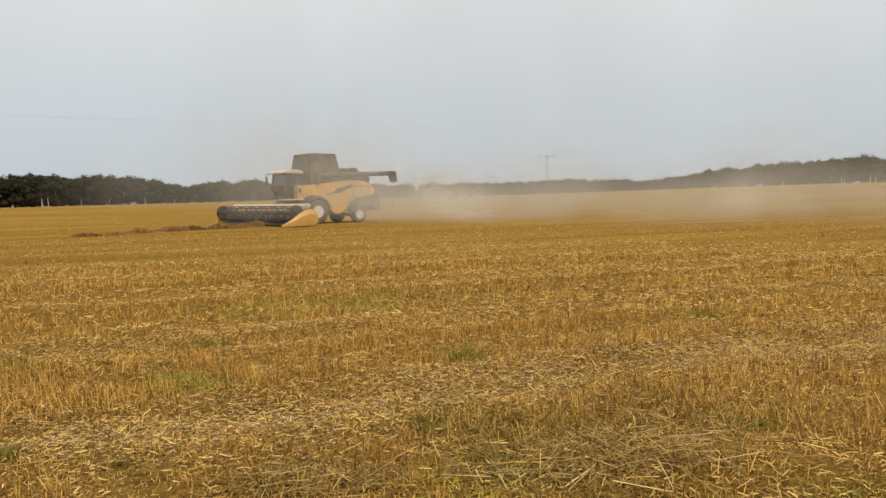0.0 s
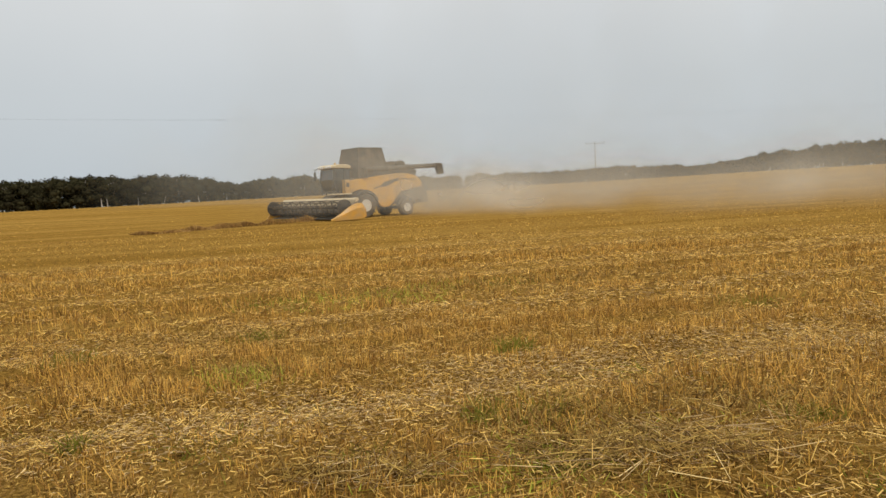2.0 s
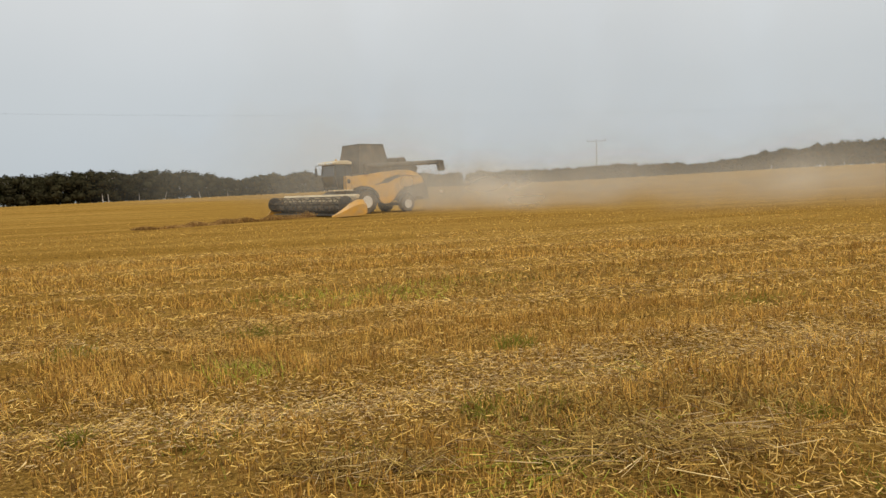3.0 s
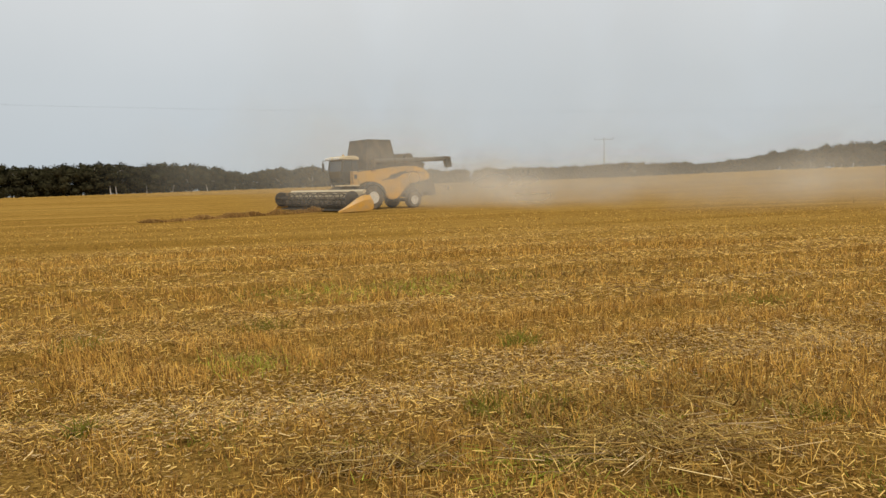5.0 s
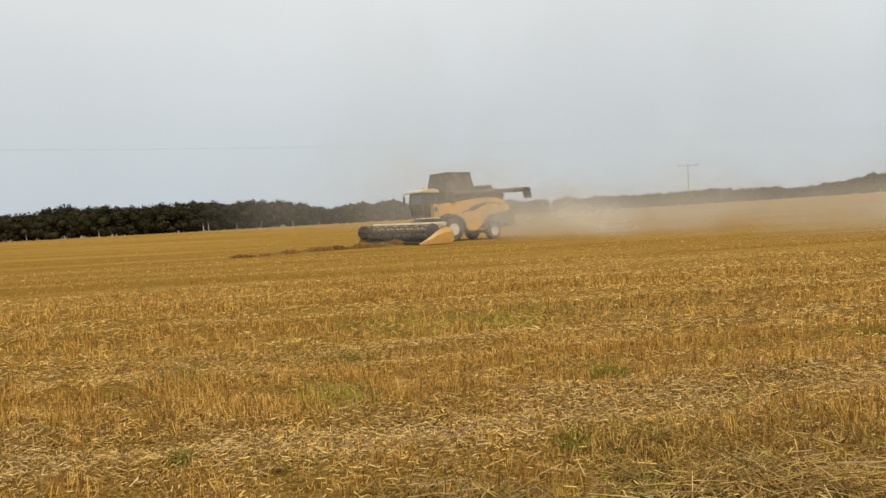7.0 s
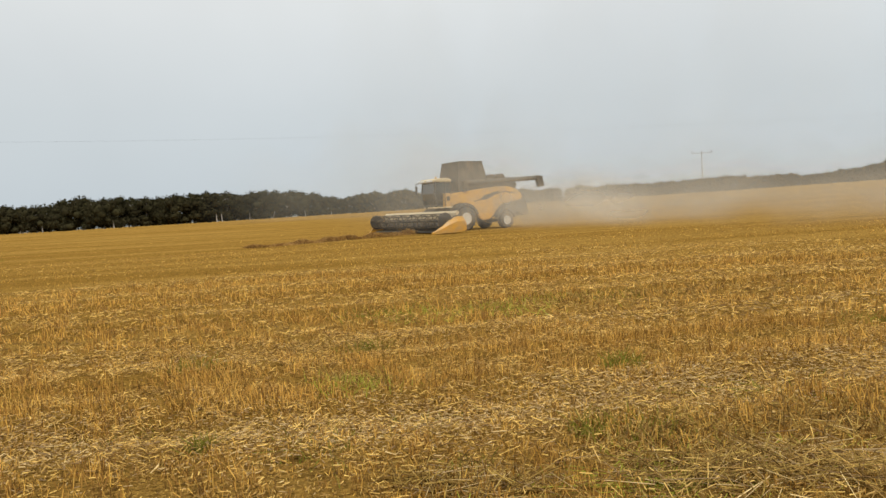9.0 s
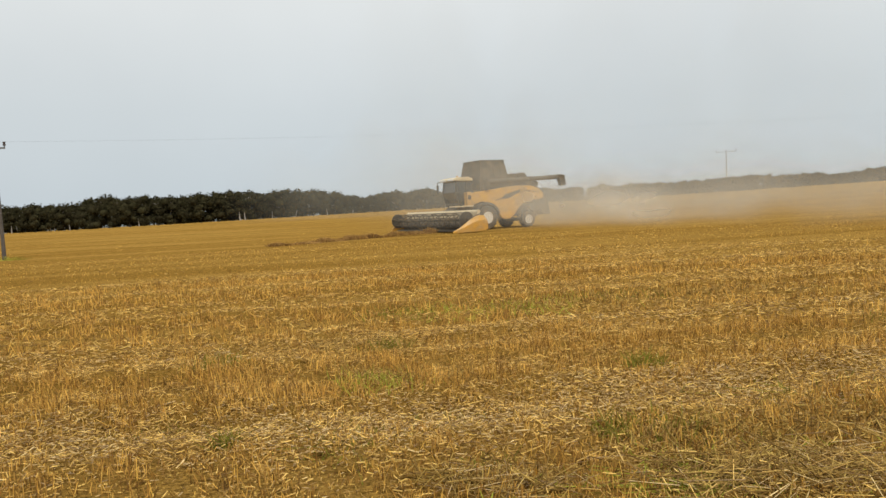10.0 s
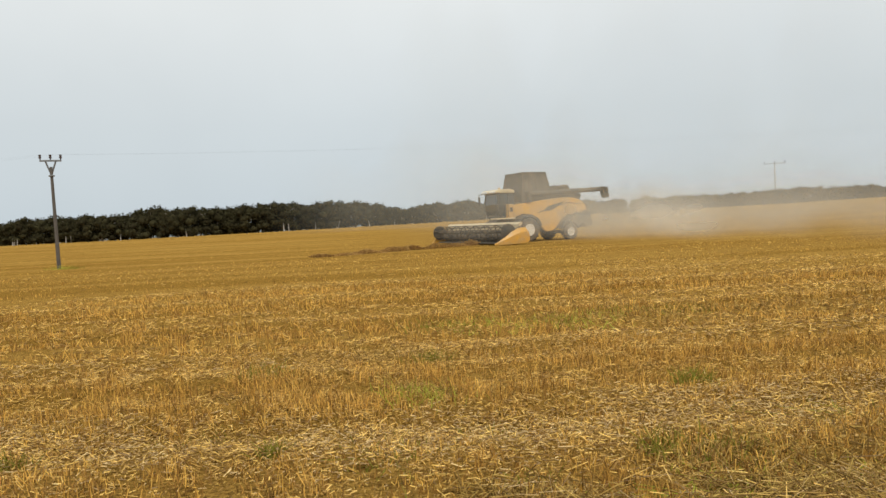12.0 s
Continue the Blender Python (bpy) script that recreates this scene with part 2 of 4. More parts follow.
BANK_DUST = veil_material("bank_dust", 0.42, ((0.0, 0.0), (0.06, 0.85), (0.16, 1.0), (0.4, 0.7), (0.75, 0.5), (1.0, 0.4)), ((0.0, 0.0), (0.2, 0.7), (0.36, 1.0), (0.55, 0.6), (0.78, 0.18), (1.0, 0.0)), 5.0, (0.775, 0.73, 0.63, 1))
FAR_DUST = veil_material("far_dust", 0.3, ((0.0, 0.0), (0.15, 0.7), (0.5, 0.8), (1.0, 1.0)), ((0.0, 0.5), (0.2, 1.0), (0.45, 0.6), (0.7, 0.2), (1.0, 0.0)), 16.0, (0.75, 0.71, 0.615, 1))
FINE_DUST = veil_material("fine_dust", 0.36, ((0.0, 0.0), (0.35, 0.7), (0.7, 1.0), (1.0, 0.0)), ((0.0, 0.0), (0.2, 1.0), (0.5, 0.7), (1.0, 0.0)), 6.0, (0.755, 0.71, 0.61, 1))
HIGH_DUST = veil_material("high_dust", 0.17, ((0.0, 0.0), (0.3, 1.0), (0.6, 1.0), (1.0, 0.3)), ((0.0, 0.9), (0.3, 1.0), (0.6, 0.6), (1.0, 0.0)), 40.0, (0.755, 0.745, 0.66, 1))
PUFF_DUST = veil_material("puff_dust", 0.36, ((0.0, 0.0), (0.22, 0.9), (0.5, 1.0), (1.0, 0.0)), ((0.0, 0.0), (0.14, 0.8), (0.4, 1.0), (0.7, 0.5), (1.0, 0.0)), 2.5, (0.79, 0.75, 0.66, 1))


# ---- makers ----
def part(name, bm, mat, parent=None, label="", smooth=False):
    me = bpy.data.meshes.new(name)
    bm.normal_update()
    bm.to_mesh(me)
    bm.free()
    me.materials.append(mat)
    if smooth:
        me.polygons.foreach_set("use_smooth", [True] * len(me.polygons))
    ob = new(name, me)
    if parent:
        ob.parent = parent
    if label:
        ob["label"] = label
    return ob


def box(bm, lo, hi, bevel=0.0):
    m = Matrix.Translation([(a + b) / 2 for a, b in zip(lo, hi)]) @ Matrix.Diagonal([b - a for a, b in zip(lo, hi)] + [1])
    vs = bmesh.ops.create_cube(bm, size=1, matrix=m)["verts"]
    if bevel:
        es = list({e for v in vs for e in v.link_edges})
        bmesh.ops.bevel(bm, geom=es, offset=bevel, segments=2, affect="EDGES", profile=0.5)
    return bm


def block(lo, hi, bevel=0.02):
    return box(bmesh.new(), lo, hi, bevel)


def prism(outline, y0, y1, bevel=0.02, taper=None):
    """An outline in x, z with a thickness from y0 to y1."""
    bm = bmesh.new()
    a = [bm.verts.new((x, y0, z)) for x, z in outline]
    c = [bm.verts.new((x, y1, z)) for x, z in outline]
    bm.faces.new(a)
    bm.faces.new(c[::-1])
    for i in range(len(a)):
        j = (i + 1) % len(a)
        bm.faces.new((a[j], a[i], c[i], c[j]))
    bmesh.ops.recalc_face_normals(bm, faces=bm.faces)
    if bevel:
        bmesh.ops.bevel(bm, geom=list(bm.edges), offset=bevel, segments=2, affect="EDGES", profile=0.5)
    return bm


def rod(bm, p, q, r0, r1=None, sides=8, cap=True):
    p, q = Vector(p), Vector(q)
    m = Matrix.Translation((p + q) / 2) @ (q - p).to_track_quat("Z", "Y").to_matrix().to_4x4()
    bmesh.ops.create_cone(bm, cap_ends=cap, segments=sides, radius1=r0, radius2=r0 if r1 is None else r1, depth=(q - p).length, matrix=m)
    return bm


def rods(pairs, r, sides=8):
    bm = bmesh.new()
    for p, q in pairs:
        rod(bm, p, q, r, sides=sides)
    return bm


def lathe(profile, sides=28, axis="y"):
    """Turns a profile of (along, radius) round the y axis."""
    bm = bmesh.new()
    rings = []
    for a, r in profile:
        rings.append([bm.verts.new((r * math.cos(k * math.tau / sides), a, r * math.sin(k * math.tau / sides))) for k in range(sides)])
    for u, v in zip(rings, rings[1:]):
        for k in range(sides):
            bm.faces.new((u[k], u[(k + 1) % sides], v[(k + 1) % sides], v[k]))
    for r in (rings[0], rings[-1]):
        bm.faces.new(r)
    bmesh.ops.recalc_face_normals(bm, faces=bm.faces)
    return bm


def raw_mesh(name, verts, faces, mat):
    """verts (n, 3), faces (m, 3 or 4) as arrays."""
    me = bpy.data.meshes.new(name)
    k = faces.shape[1]
    me.vertices.add(len(verts))
    me.vertices.foreach_set("co", np.ascontiguousarray(verts, dtype=np.float32).ravel())
    me.loops.add(faces.size)
    me.loops.foreach_set("vertex_index", np.ascontiguousarray(faces, dtype=np.int32).ravel())
    me.polygons.add(len(faces))
    me.polygons.foreach_set("loop_start", np.arange(0, faces.size, k, dtype=np.int32))
    me.update(calc_edges=True)
    me.materials.append(mat)
    return me


# ---- ground ----
def relief(x, y, r):
    """Low ridges along the drill rows, wheel hollows and clods."""
    a = radians(ROW)
    u, v = x * np.cos(a) + y * np.sin(a), -x * np.sin(a) + y * np.cos(a)
    h = 0.022 * np.sin(v * 4.1 + 0.6 * np.sin(u * 0.7)) + 0.018 * np.sin(u * 2.1 + 1.3 * np.sin(v * 1.7)) * np.sin(v * 2.9 + 1) + 0.009 * np.sin(u * 6.3 + v * 3.1) * np.sin(v * 7.7 - u * 2.2)
    return h * np.clip((r - 2.0) / 1.5, 0, 1) * np.clip((30 - r) / 15, 0, 1)


def lift(x, y):
    """Height of the field: level round the camera, a slow swell, farther rise fitted to its view by bearing."""
    r = np.hypot(x, y)
    far = np.clip((r - 60) / 130, 0, 1)
    az = np.degrees(np.arctan2(-x, y))
    side = np.interp(az, [-60, -31, -22, -14, -8, 0, 12, 20, 30, 40, 60], [0.68, 0.64, 0.54, 0.39, 0.28, 0.18, 0.13, 0.04, -0.08, -0.18, -0.22])
    # lifted behind the trees so the view shows no sky under crowns
    rear = np.clip(r - 322, 0, 100) * 0.01 * np.interp(az, [-20, 10, 25], [1, 1, 0.2])
    return relief(x, y, r) + rear + far * far * (3 - 2 * far) * (1.65 + np.minimum(r, 330) * np.radians(side)) + 0.12 * np.sin(x * 0.05 + 1) * np.sin(y * 0.043) * np.clip((r - 8) / 40, 0, 1) * np.clip((200 - r) / 100, 0, 1)


def build_ground():
    radii = np.concatenate([[0.0], np.concatenate([np.geomspace(1.0, 3.0, 8)[:-1], np.geomspace(3.0, 24.0, 110)[:-1], np.geomspace(24.0, 3600.0, 80)])])
    n = 300
    verts, faces = [(0, 0, 0)], []
    for r in radii[1:]:
        a = np.arange(n) * math.tau / n
        x, y = r * np.cos(a), r * np.sin(a)
        z = lift(x, y)
        if r > 420:
            z = z - (r - 420) * 0.004
        verts += list(zip(x, y, z))
    for k in range(n):
        faces.append((0, 1 + k, 1 + (k + 1) % n))
    for i in range(len(radii) - 2):
        o, p = 1 + i * n, 1 + (i + 1) * n
        for k in range(n):
            j = (k + 1) % n
            faces.append((o + k, p + k, p + j, o + j))
    me = bpy.data.meshes.new("ground")
    me.from_pydata([tuple(float(c) for c in v) for v in verts], [], faces)
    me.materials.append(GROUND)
    me.polygons.foreach_set("use_smooth", [True] * len(me.polygons))
    return tagged(new("ground", me), "harvested grain field with golden stubble and chaff", "field", kind="structure")


build_ground()
rng = np.random.default_rng(7)


def across(x, y):
    a = radians(ROW)
    return -x * np.sin(a) + y * np.cos(a)


def wobble(x, y, s, seed=0.0):
    return np.sin(x * s + seed) * np.sin(y * s * 1.3 + 2.1 * seed + 0.7) + 0.5 * np.sin(x * s * 2.3 + y * s * 1.7 + seed)


def lying(w):
    """How far the straw lies flat, by the distance across the rows."""
    f = np.exp(-((w - 5.6) / 0.65) ** 2) + 0.85 * np.exp(-((w - 9.4) / 0.7) ** 2) + 0.7 * np.exp(-((w - 13.1) / 0.6) ** 2) + 0.5 * np.exp(-((w - 2.6) / 0.6) ** 2)
    return f + np.where(w > 6.3, 0.24 + 0.5 * np.sin(w * 5.4), 0) + np.where(w > 13, 0.25 + 0.7 * np.sin(w * 1.9), 0)


def stalks(n, r0, r1, az0, az1, height, width, lean, rows=True, keep=None):
    """Stubs of cut straw, three-sided, in drill rows between two distances."""
    r = np.sqrt(rng.uniform(r0 * r0, r1 * r1, n))
    a = np.radians(rng.uniform(az0, az1, n))
    x, y = -r * np.sin(a), r * np.cos(a)
    c, s = math.cos(radians(ROW)), math.sin(radians(ROW))
    u, v = x * c + y * s, across(x, y)
    if rows:
        v = np.round(v / 0.15) * 0.15 + rng.normal(0, 0.022, n)
        x, y = u * c - v * s, u * s + v * c
    w = v + 0.25 * wobble(x, y, 0.35)
    # chaff bands are flattened and sparse, the strips between them stand taller
    flat = lying(w)
    flat = np.clip(flat + 0.25 * wobble(x, y, 1.1, 2.0), 0, 1)
    ok = rng.uniform(0, 1, n) > np.clip(flat * 0.85 + 0.4 * wobble(x, y, 3.1, 1.0) + 0.35 * wobble(y, x, 7.3, 2.4), 0, 0.97)
    if keep is not None:
        ok &= keep(x, y)
    x, y, flat = x[ok], y[ok], flat[ok]
    n = len(x)
    z = lift(x, y)
    h = height * rng.uniform(0.45, 1.3, n) * (1 - 0.5 * flat) * np.clip(1 + 0.5 * wobble(x, y, 2.6, 3.0) + 0.4 * wobble(y, x, 6.1, 5.0), 0.3, 2.0)
    h = h * np.interp(np.hypot(x, y), [4.0, 6.0], [0.7, 1.0])
    ld = rng.uniform(0, math.tau, n)
    la = np.abs(rng.normal(0, lean, n))
    tip = np.stack([x + h * np.sin(la) * np.cos(ld), y + h * np.sin(la) * np.sin(ld), z + h * np.cos(la)], 1)
    foot = np.stack([x, y, z - 0.01], 1)
    return foot, tip, width * rng.uniform(0.7, 1.3, n)


def straws(foot, tip, width, taper=0.75):
    n = len(foot)
    d = tip - foot
    d /= np.linalg.norm(d, axis=1, keepdims=True)
    ref = np.where(np.abs(d[:, 2:3]) > 0.8, np.array([[1.0, 0, 0]]), np.array([[0, 0, 1.0]]))
    p = np.cross(d, ref)
    p /= np.linalg.norm(p, axis=1, keepdims=True)
    q = np.cross(d, p)
    ph = rng.uniform(0, math.tau, n)
    verts = np.empty((n, 6, 3))
    for k in range(3):
        o = (np.cos(ph + k * math.tau / 3)[:, None] * p + np.sin(ph + k * math.tau / 3)[:, None] * q) * (width / 2)[:, None]
        verts[:, k], verts[:, 3 + k] = foot + o, tip + o * taper
    quad = np.array([[0, 1, 4, 3], [1, 2, 5, 4], [2, 0, 3, 5]])
    faces = (np.arange(n)[:, None, None] * 6 + quad[None]).reshape(-1, 4)
    return verts.reshape(-1, 3), faces


def stuff(name, sets, mat, label, category):
    vs, fs, o = [], [], 0
    for v, f in sets:
        vs.append(v)
        fs.append(f + o)
        o += len(v)
    me = raw_mesh(name, np.concatenate(vs), np.concatenate(fs), mat)
    return tagged(new(name, me), label, category, kind="stuff")


def litter(n, r0, r1, az0, az1, length, width, near=None, tilt=0.12, chaff=True, band=None, pile=0.02):
    r = np.sqrt(rng.uniform(r0 * r0, r1 * r1, n))
    a = np.radians(rng.uniform(az0, az1, n))
    x, y = -r * np.sin(a), r * np.cos(a)
    if near is not None:
        x, y = rng.normal(near[0], near[2], n), rng.normal(near[1], near[3], n)
    if chaff:
        w = across(x, y) + 0.25 * wobble(x, y, 0.35)
        p = (0.4 + lying(w)) * np.clip(0.75 + 0.55 * wobble(x, y, 3.3, 2.0) + 0.45 * wobble(y, x, 8.1, 1.0), 0.08, 1.7)
        ok = rng.uniform(0, 1.35, n) < p
        x, y = x[ok], y[ok]
    if band is not None:
        w = across(x, y) + 0.3 * wobble(x, y, 0.35)
        ok = rng.uniform(0, 1, n) < np.exp(-((w - band[0]) / band[1]) ** 2) * np.clip(0.7 + 0.4 * wobble(x, y, 1.7, 4.0), 0.1, 1)
        x, y = x[ok], y[ok]
    n = len(x)
    h = length * rng.uniform(0.3, 1.2, n)
    ang, up = rng.uniform(0, math.tau, n), rng.normal(0, tilt, n)
    d = np.stack([np.cos(ang) * np.cos(up), np.sin(ang) * np.cos(up), np.sin(up)], 1) * (h / 2)[:, None]
    c = np.stack([x, y, lift(x, y) + 0.008 + np.abs(d[:, 2]) + np.abs(rng.normal(0, pile, n))], 1)
    return straws(c - d, c + d, width * rng.uniform(0.6, 1.4, n), 0.9)


CROP_FROM, CROP_TO = Vector((-12.3, 48.8)), Vector((-20.0, 36.5))
def flakes(n, r0, r1, az0, az1, size, band=None):
    """Short flat bits of chaff and leaf scattered over the soil."""
    r = np.sqrt(rng.uniform(r0 * r0, r1 * r1, n))
    a = np.radians(rng.uniform(az0, az1, n))
    x, y = -r * np.sin(a), r * np.cos(a)
    ok = rng.uniform(0, 1, n) < np.clip(0.65 + 0.4 * wobble(x, y, 2.3, 1.0) + 0.3 * wobble(y, x, 5.1, 3.0), 0.08, 1)
    if band is not None:
        ok = rng.uniform(0, 1, n) < np.exp(-((across(x, y) + 0.3 * wobble(x, y, 0.35) - band[0]) / band[1]) ** 2)
    x, y = x[ok], y[ok]
    n = len(x)
    ang, tilt = rng.uniform(0, math.tau, n), rng.normal(0, 0.35, n)
    u = np.stack([np.cos(ang) * np.cos(tilt), np.sin(ang) * np.cos(tilt), np.sin(tilt)], 1) * (size * rng.uniform(0.5, 1.3, n))[:, None]
    w = np.stack([-np.sin(ang), np.cos(ang), rng.normal(0, 0.5, n)], 1) * (size * rng.uniform(0.12, 0.24, n))[:, None]
    c = np.stack([x, y, lift(x, y) + 0.006 + np.abs(u[:, 2]) + np.abs(w[:, 2]) + np.abs(rng.normal(0, 0.012, n))], 1)
    v = np.stack([c - u - w, c + u - 0.6 * w, c + u + 0.6 * w, c - u + w], 1).reshape(-1, 3)
    return v, np.arange(n * 4).reshape(n, 4)


stuff("stubble", [
    straws(*stalks(56000, 3.0, 10.0, -46, 60, 0.10, 0.0065, 0.62)),
    straws(*stalks(46000, 10.0, 20.0, -42, 56, 0.11, 0.011, 0.6)),
    straws(*stalks(16000, 20.0, 40.0, -40, 54, 0.065, 0.018, 0.8)),
    straws(*stalks(3000, 40.0, 90.0, -40, 54, 0.06, 0.04, 0.7, rows=False)),
], STRAW, "golden cut straw stubble standing in rows", "stubble")
stuff("chaff", [
    flakes(90000, 3.0, 8.0, -46, 60, 0.013),
    flakes(40000, 8.0, 16.0, -42, 56, 0.02),
    flakes(260000, 3.0, 11.0, -46, 60, 0.013, band=(5.6, 0.75)),
    flakes(60000, 6.0, 16.0, -44, 58, 0.018, band=(9.4, 0.55)),
], CHAFF, "pale chaff and broken leaf scattered on soil", "chaff")
stuff("straw_litter", [
    litter(95000, 3.0, 10.0, -46, 60, 0.055, 0.0065, tilt=0.3),
    litter(7000, 3.0, 11.0, -46, 60, 0.13, 0.007, tilt=0.25),
    litter(500, 3.0, 12.0, -46, 60, 0.2, 0.0055, tilt=0.18, pile=0.03),
    litter(48000, 10.0, 22.0, -42, 56, 0.10, 0.011, tilt=0.25),
    litter(22000, 10.0, 26.0, -42, 6, 0.10, 0.012, tilt=0.25),
    litter(1500, 22.0, 40.0, -42, 56, 0.18, 0.016),
    litter(350, 3.0, 11.0, 0, 1, 0.19, 0.006, near=(0.7, 4.35, 0.75, 0.3), tilt=0.2, chaff=False, pile=0.05),
], LITTER, "pale loose straw lying in bands on stubble", "straw")
stuff("bleached_straw", [
    litter(110000, 3.0, 12.0, -46, 60, 0.05, 0.006, chaff=False, band=(5.6, 0.7)),
    litter(3000, 3.0, 12.0, -46, 60, 0.12, 0.0065, chaff=False, band=(5.6, 0.8), tilt=0.2),
    litter(26000, 6.0, 16.0, -44, 58, 0.07, 0.008, chaff=False, band=(9.4, 0.5)),
    litter(90, 3.0, 11.0, 0, 1, 0.34, 0.005, near=(0.75, 4.25, 0.45, 0.2), tilt=0.08, chaff=False, pile=0.045),
    litter(80, 3.0, 11.0, 0, 1, 0.32, 0.005, near=(1.35, 4.6, 0.3, 0.2), tilt=0.08, chaff=False, pile=0.045),
    litter(60, 3.0, 11.0, 0, 1, 0.28, 0.005, near=(-0.75, 4.1, 0.25, 0.12), tilt=0.1, chaff=False, pile=0.04),
], PALE, "pale bleached straw in flattened bands", "straw")
stuff("matted_weeds", [
    litter(180, 3.0, 11.0, 0, 1, 0.36, 0.0055, near=(0.9, 4.35, 0.5, 0.25), tilt=0.15, chaff=False, pile=0.05),
    litter(1500, 3.0, 11.0, 0, 1, 0.15, 0.0065, near=(0.85, 4.4, 0.42, 0.26), tilt=0.4, chaff=False, pile=0.035),
    litter(300, 3.0, 11.0, 0, 1, 0.13, 0.0065, near=(0.35, 4.95, 0.25, 0.12), tilt=0.5, chaff=False, pile=0.03),
    litter(600, 3.0, 11.0, 0, 1, 0.14, 0.0065, near=(-0.8, 4.1, 0.26, 0.11), tilt=0.4, chaff=False, pile=0.03),
    litter(900, 3.0, 11.0, 0, 1, 0.12, 0.0065, near=(1.7, 5.3, 0.7, 0.25), tilt=0.6, chaff=False, pile=0.03),
    litter(700, 3.0, 11.0, 0, 1, 0.11, 0.009, near=(-1.2, 11.6, 1.3, 0.4), tilt=0.7, chaff=False, pile=0.04),
    litter(600, 3.0, 11.0, 0, 1, 0.11, 0.009, near=(0.9, 12.8, 1.4, 0.4), tilt=0.7, chaff=False, pile=0.04),
    litter(250, 3.0, 11.0, 0, 1, 0.11, 0.0065, near=(-2.3, 6.6, 0.4, 0.2), tilt=0.7, chaff=False, pile=0.03),
    litter(250, 3.0, 11.0, 0, 1, 0.11, 0.0075, near=(-3.0, 8.3, 0.8, 0.25), tilt=0.7, chaff=False, pile=0.03),
], MATTED, "withered grey-green weeds matted among straw", "weeds")


def crop_strip():
    n = 6000
    t, s = rng.uniform(0, 0.86, n) ** 0.8, rng.normal(0, 0.3, n)
    d = CROP_TO - CROP_FROM
    side = Vector((-d.y, d.x)).normalized()
    x, y = CROP_FROM.x + d.x * t + side.x * s, CROP_FROM.y + d.y * t + side.y * s
    h = (0.36 - 0.2 * t) * rng.uniform(0.5, 1.25, n) * np.clip(0.6 + 0.45 * wobble(x, y, 1.3), 0.12, 1.3)
    foot = np.stack([x, y, lift(x, y) - 0.01], 1)
    tip = foot + np.stack([rng.normal(0, 0.09, n), rng.normal(0, 0.09, n), h], 1)
    return straws(foot, tip, np.full(n, 0.03), 1.3)


stuff("uncut_crop", [crop_strip()], CROP, "narrow brown strip of uncut standing grain", "crop")


def weed(x, y, n, spread, tall, seed):
    g = np.random.default_rng(seed)
    px, py = g.normal(0, spread, n), g.normal(0, spread, n)
    foot = np.stack([px, py, np.full(n, -0.01)], 1)
    h = tall * g.uniform(0.35, 1.2, n)
    tip = foot + np.stack([g.normal(0, 0.6, n) * h, g.normal(0, 0.6, n) * h, h], 1)
    v, f = straws(foot, tip, g.uniform(0.006, 0.013, n), 0.25)
    # low runners join every blade to one root
    f = np.concatenate([f[:, [0, 1, 2]], f[:, [0, 2, 3]], np.stack([np.full(n, len(v)), np.arange(n) * 6, np.arange(n) * 6 + 1], 1)])
    v = np.concatenate([v, [[0, 0, 0.01]]])
    ob = new("weed_tuft", raw_mesh("weed_tuft", v, f, GREEN))
    ob.location = (x, y, float(lift(np.array([x]), np.array([y]))[0]))
    return tagged(ob, "low green weed tuft growing among the stubble", "weed", group="weeds in the stubble")


for i, (x, y, n, spread, tall) in enumerate((
    (0.2, 7.3, 120, 0.11, 0.15), (-0.1, 5.1, 80, 0.08, 0.13), (0.35, 5.15, 110, 0.14, 0.12), (2.2, 5.0, 70, 0.1, 0.12),
    (-2.8, 8.2, 100, 0.14, 0.12), (-4.4, 7.1, 100, 0.13, 0.14), (-2.8, 4.5, 55, 0.05, 0.13), (-2.3, 6.4, 200, 0.24, 0.12),
    (3.5, 9.8, 110, 0.25, 0.12), (-1.4, 11.4, 180, 0.4, 0.13), (-0.6, 12.4, 170, 0.35, 0.13), (-4.7, 4.0, 70, 0.08, 0.12), (2.2, 3.9, 90, 0.15, 0.1),
    (0.55, 4.15, 300, 0.42, 0.06), (1.0, 4.6, 180, 0.3, 0.06), (-0.85, 4.35, 60, 0.1, 0.08), (-1.9, 4.6, 60, 0.25, 0.06), (-3.6, 5.0, 90, 0.3, 0.07),
    (-1.5, 5.2, 70, 0.3, 0.05), (1.6, 6.0, 100, 0.4, 0.07), (-2.6, 11.0, 160, 0.45, 0.12), (0.4, 12.6, 140, 0.4, 0.11), (-3.4, 10.7, 110, 0.35, 0.1), (-34.9, 35.2, 160, 0.4, 0.25), (-33.9, 35.1, 120, 0.35, 0.22),
)):
    weed(x, y, n, spread, tall, 100 + i)


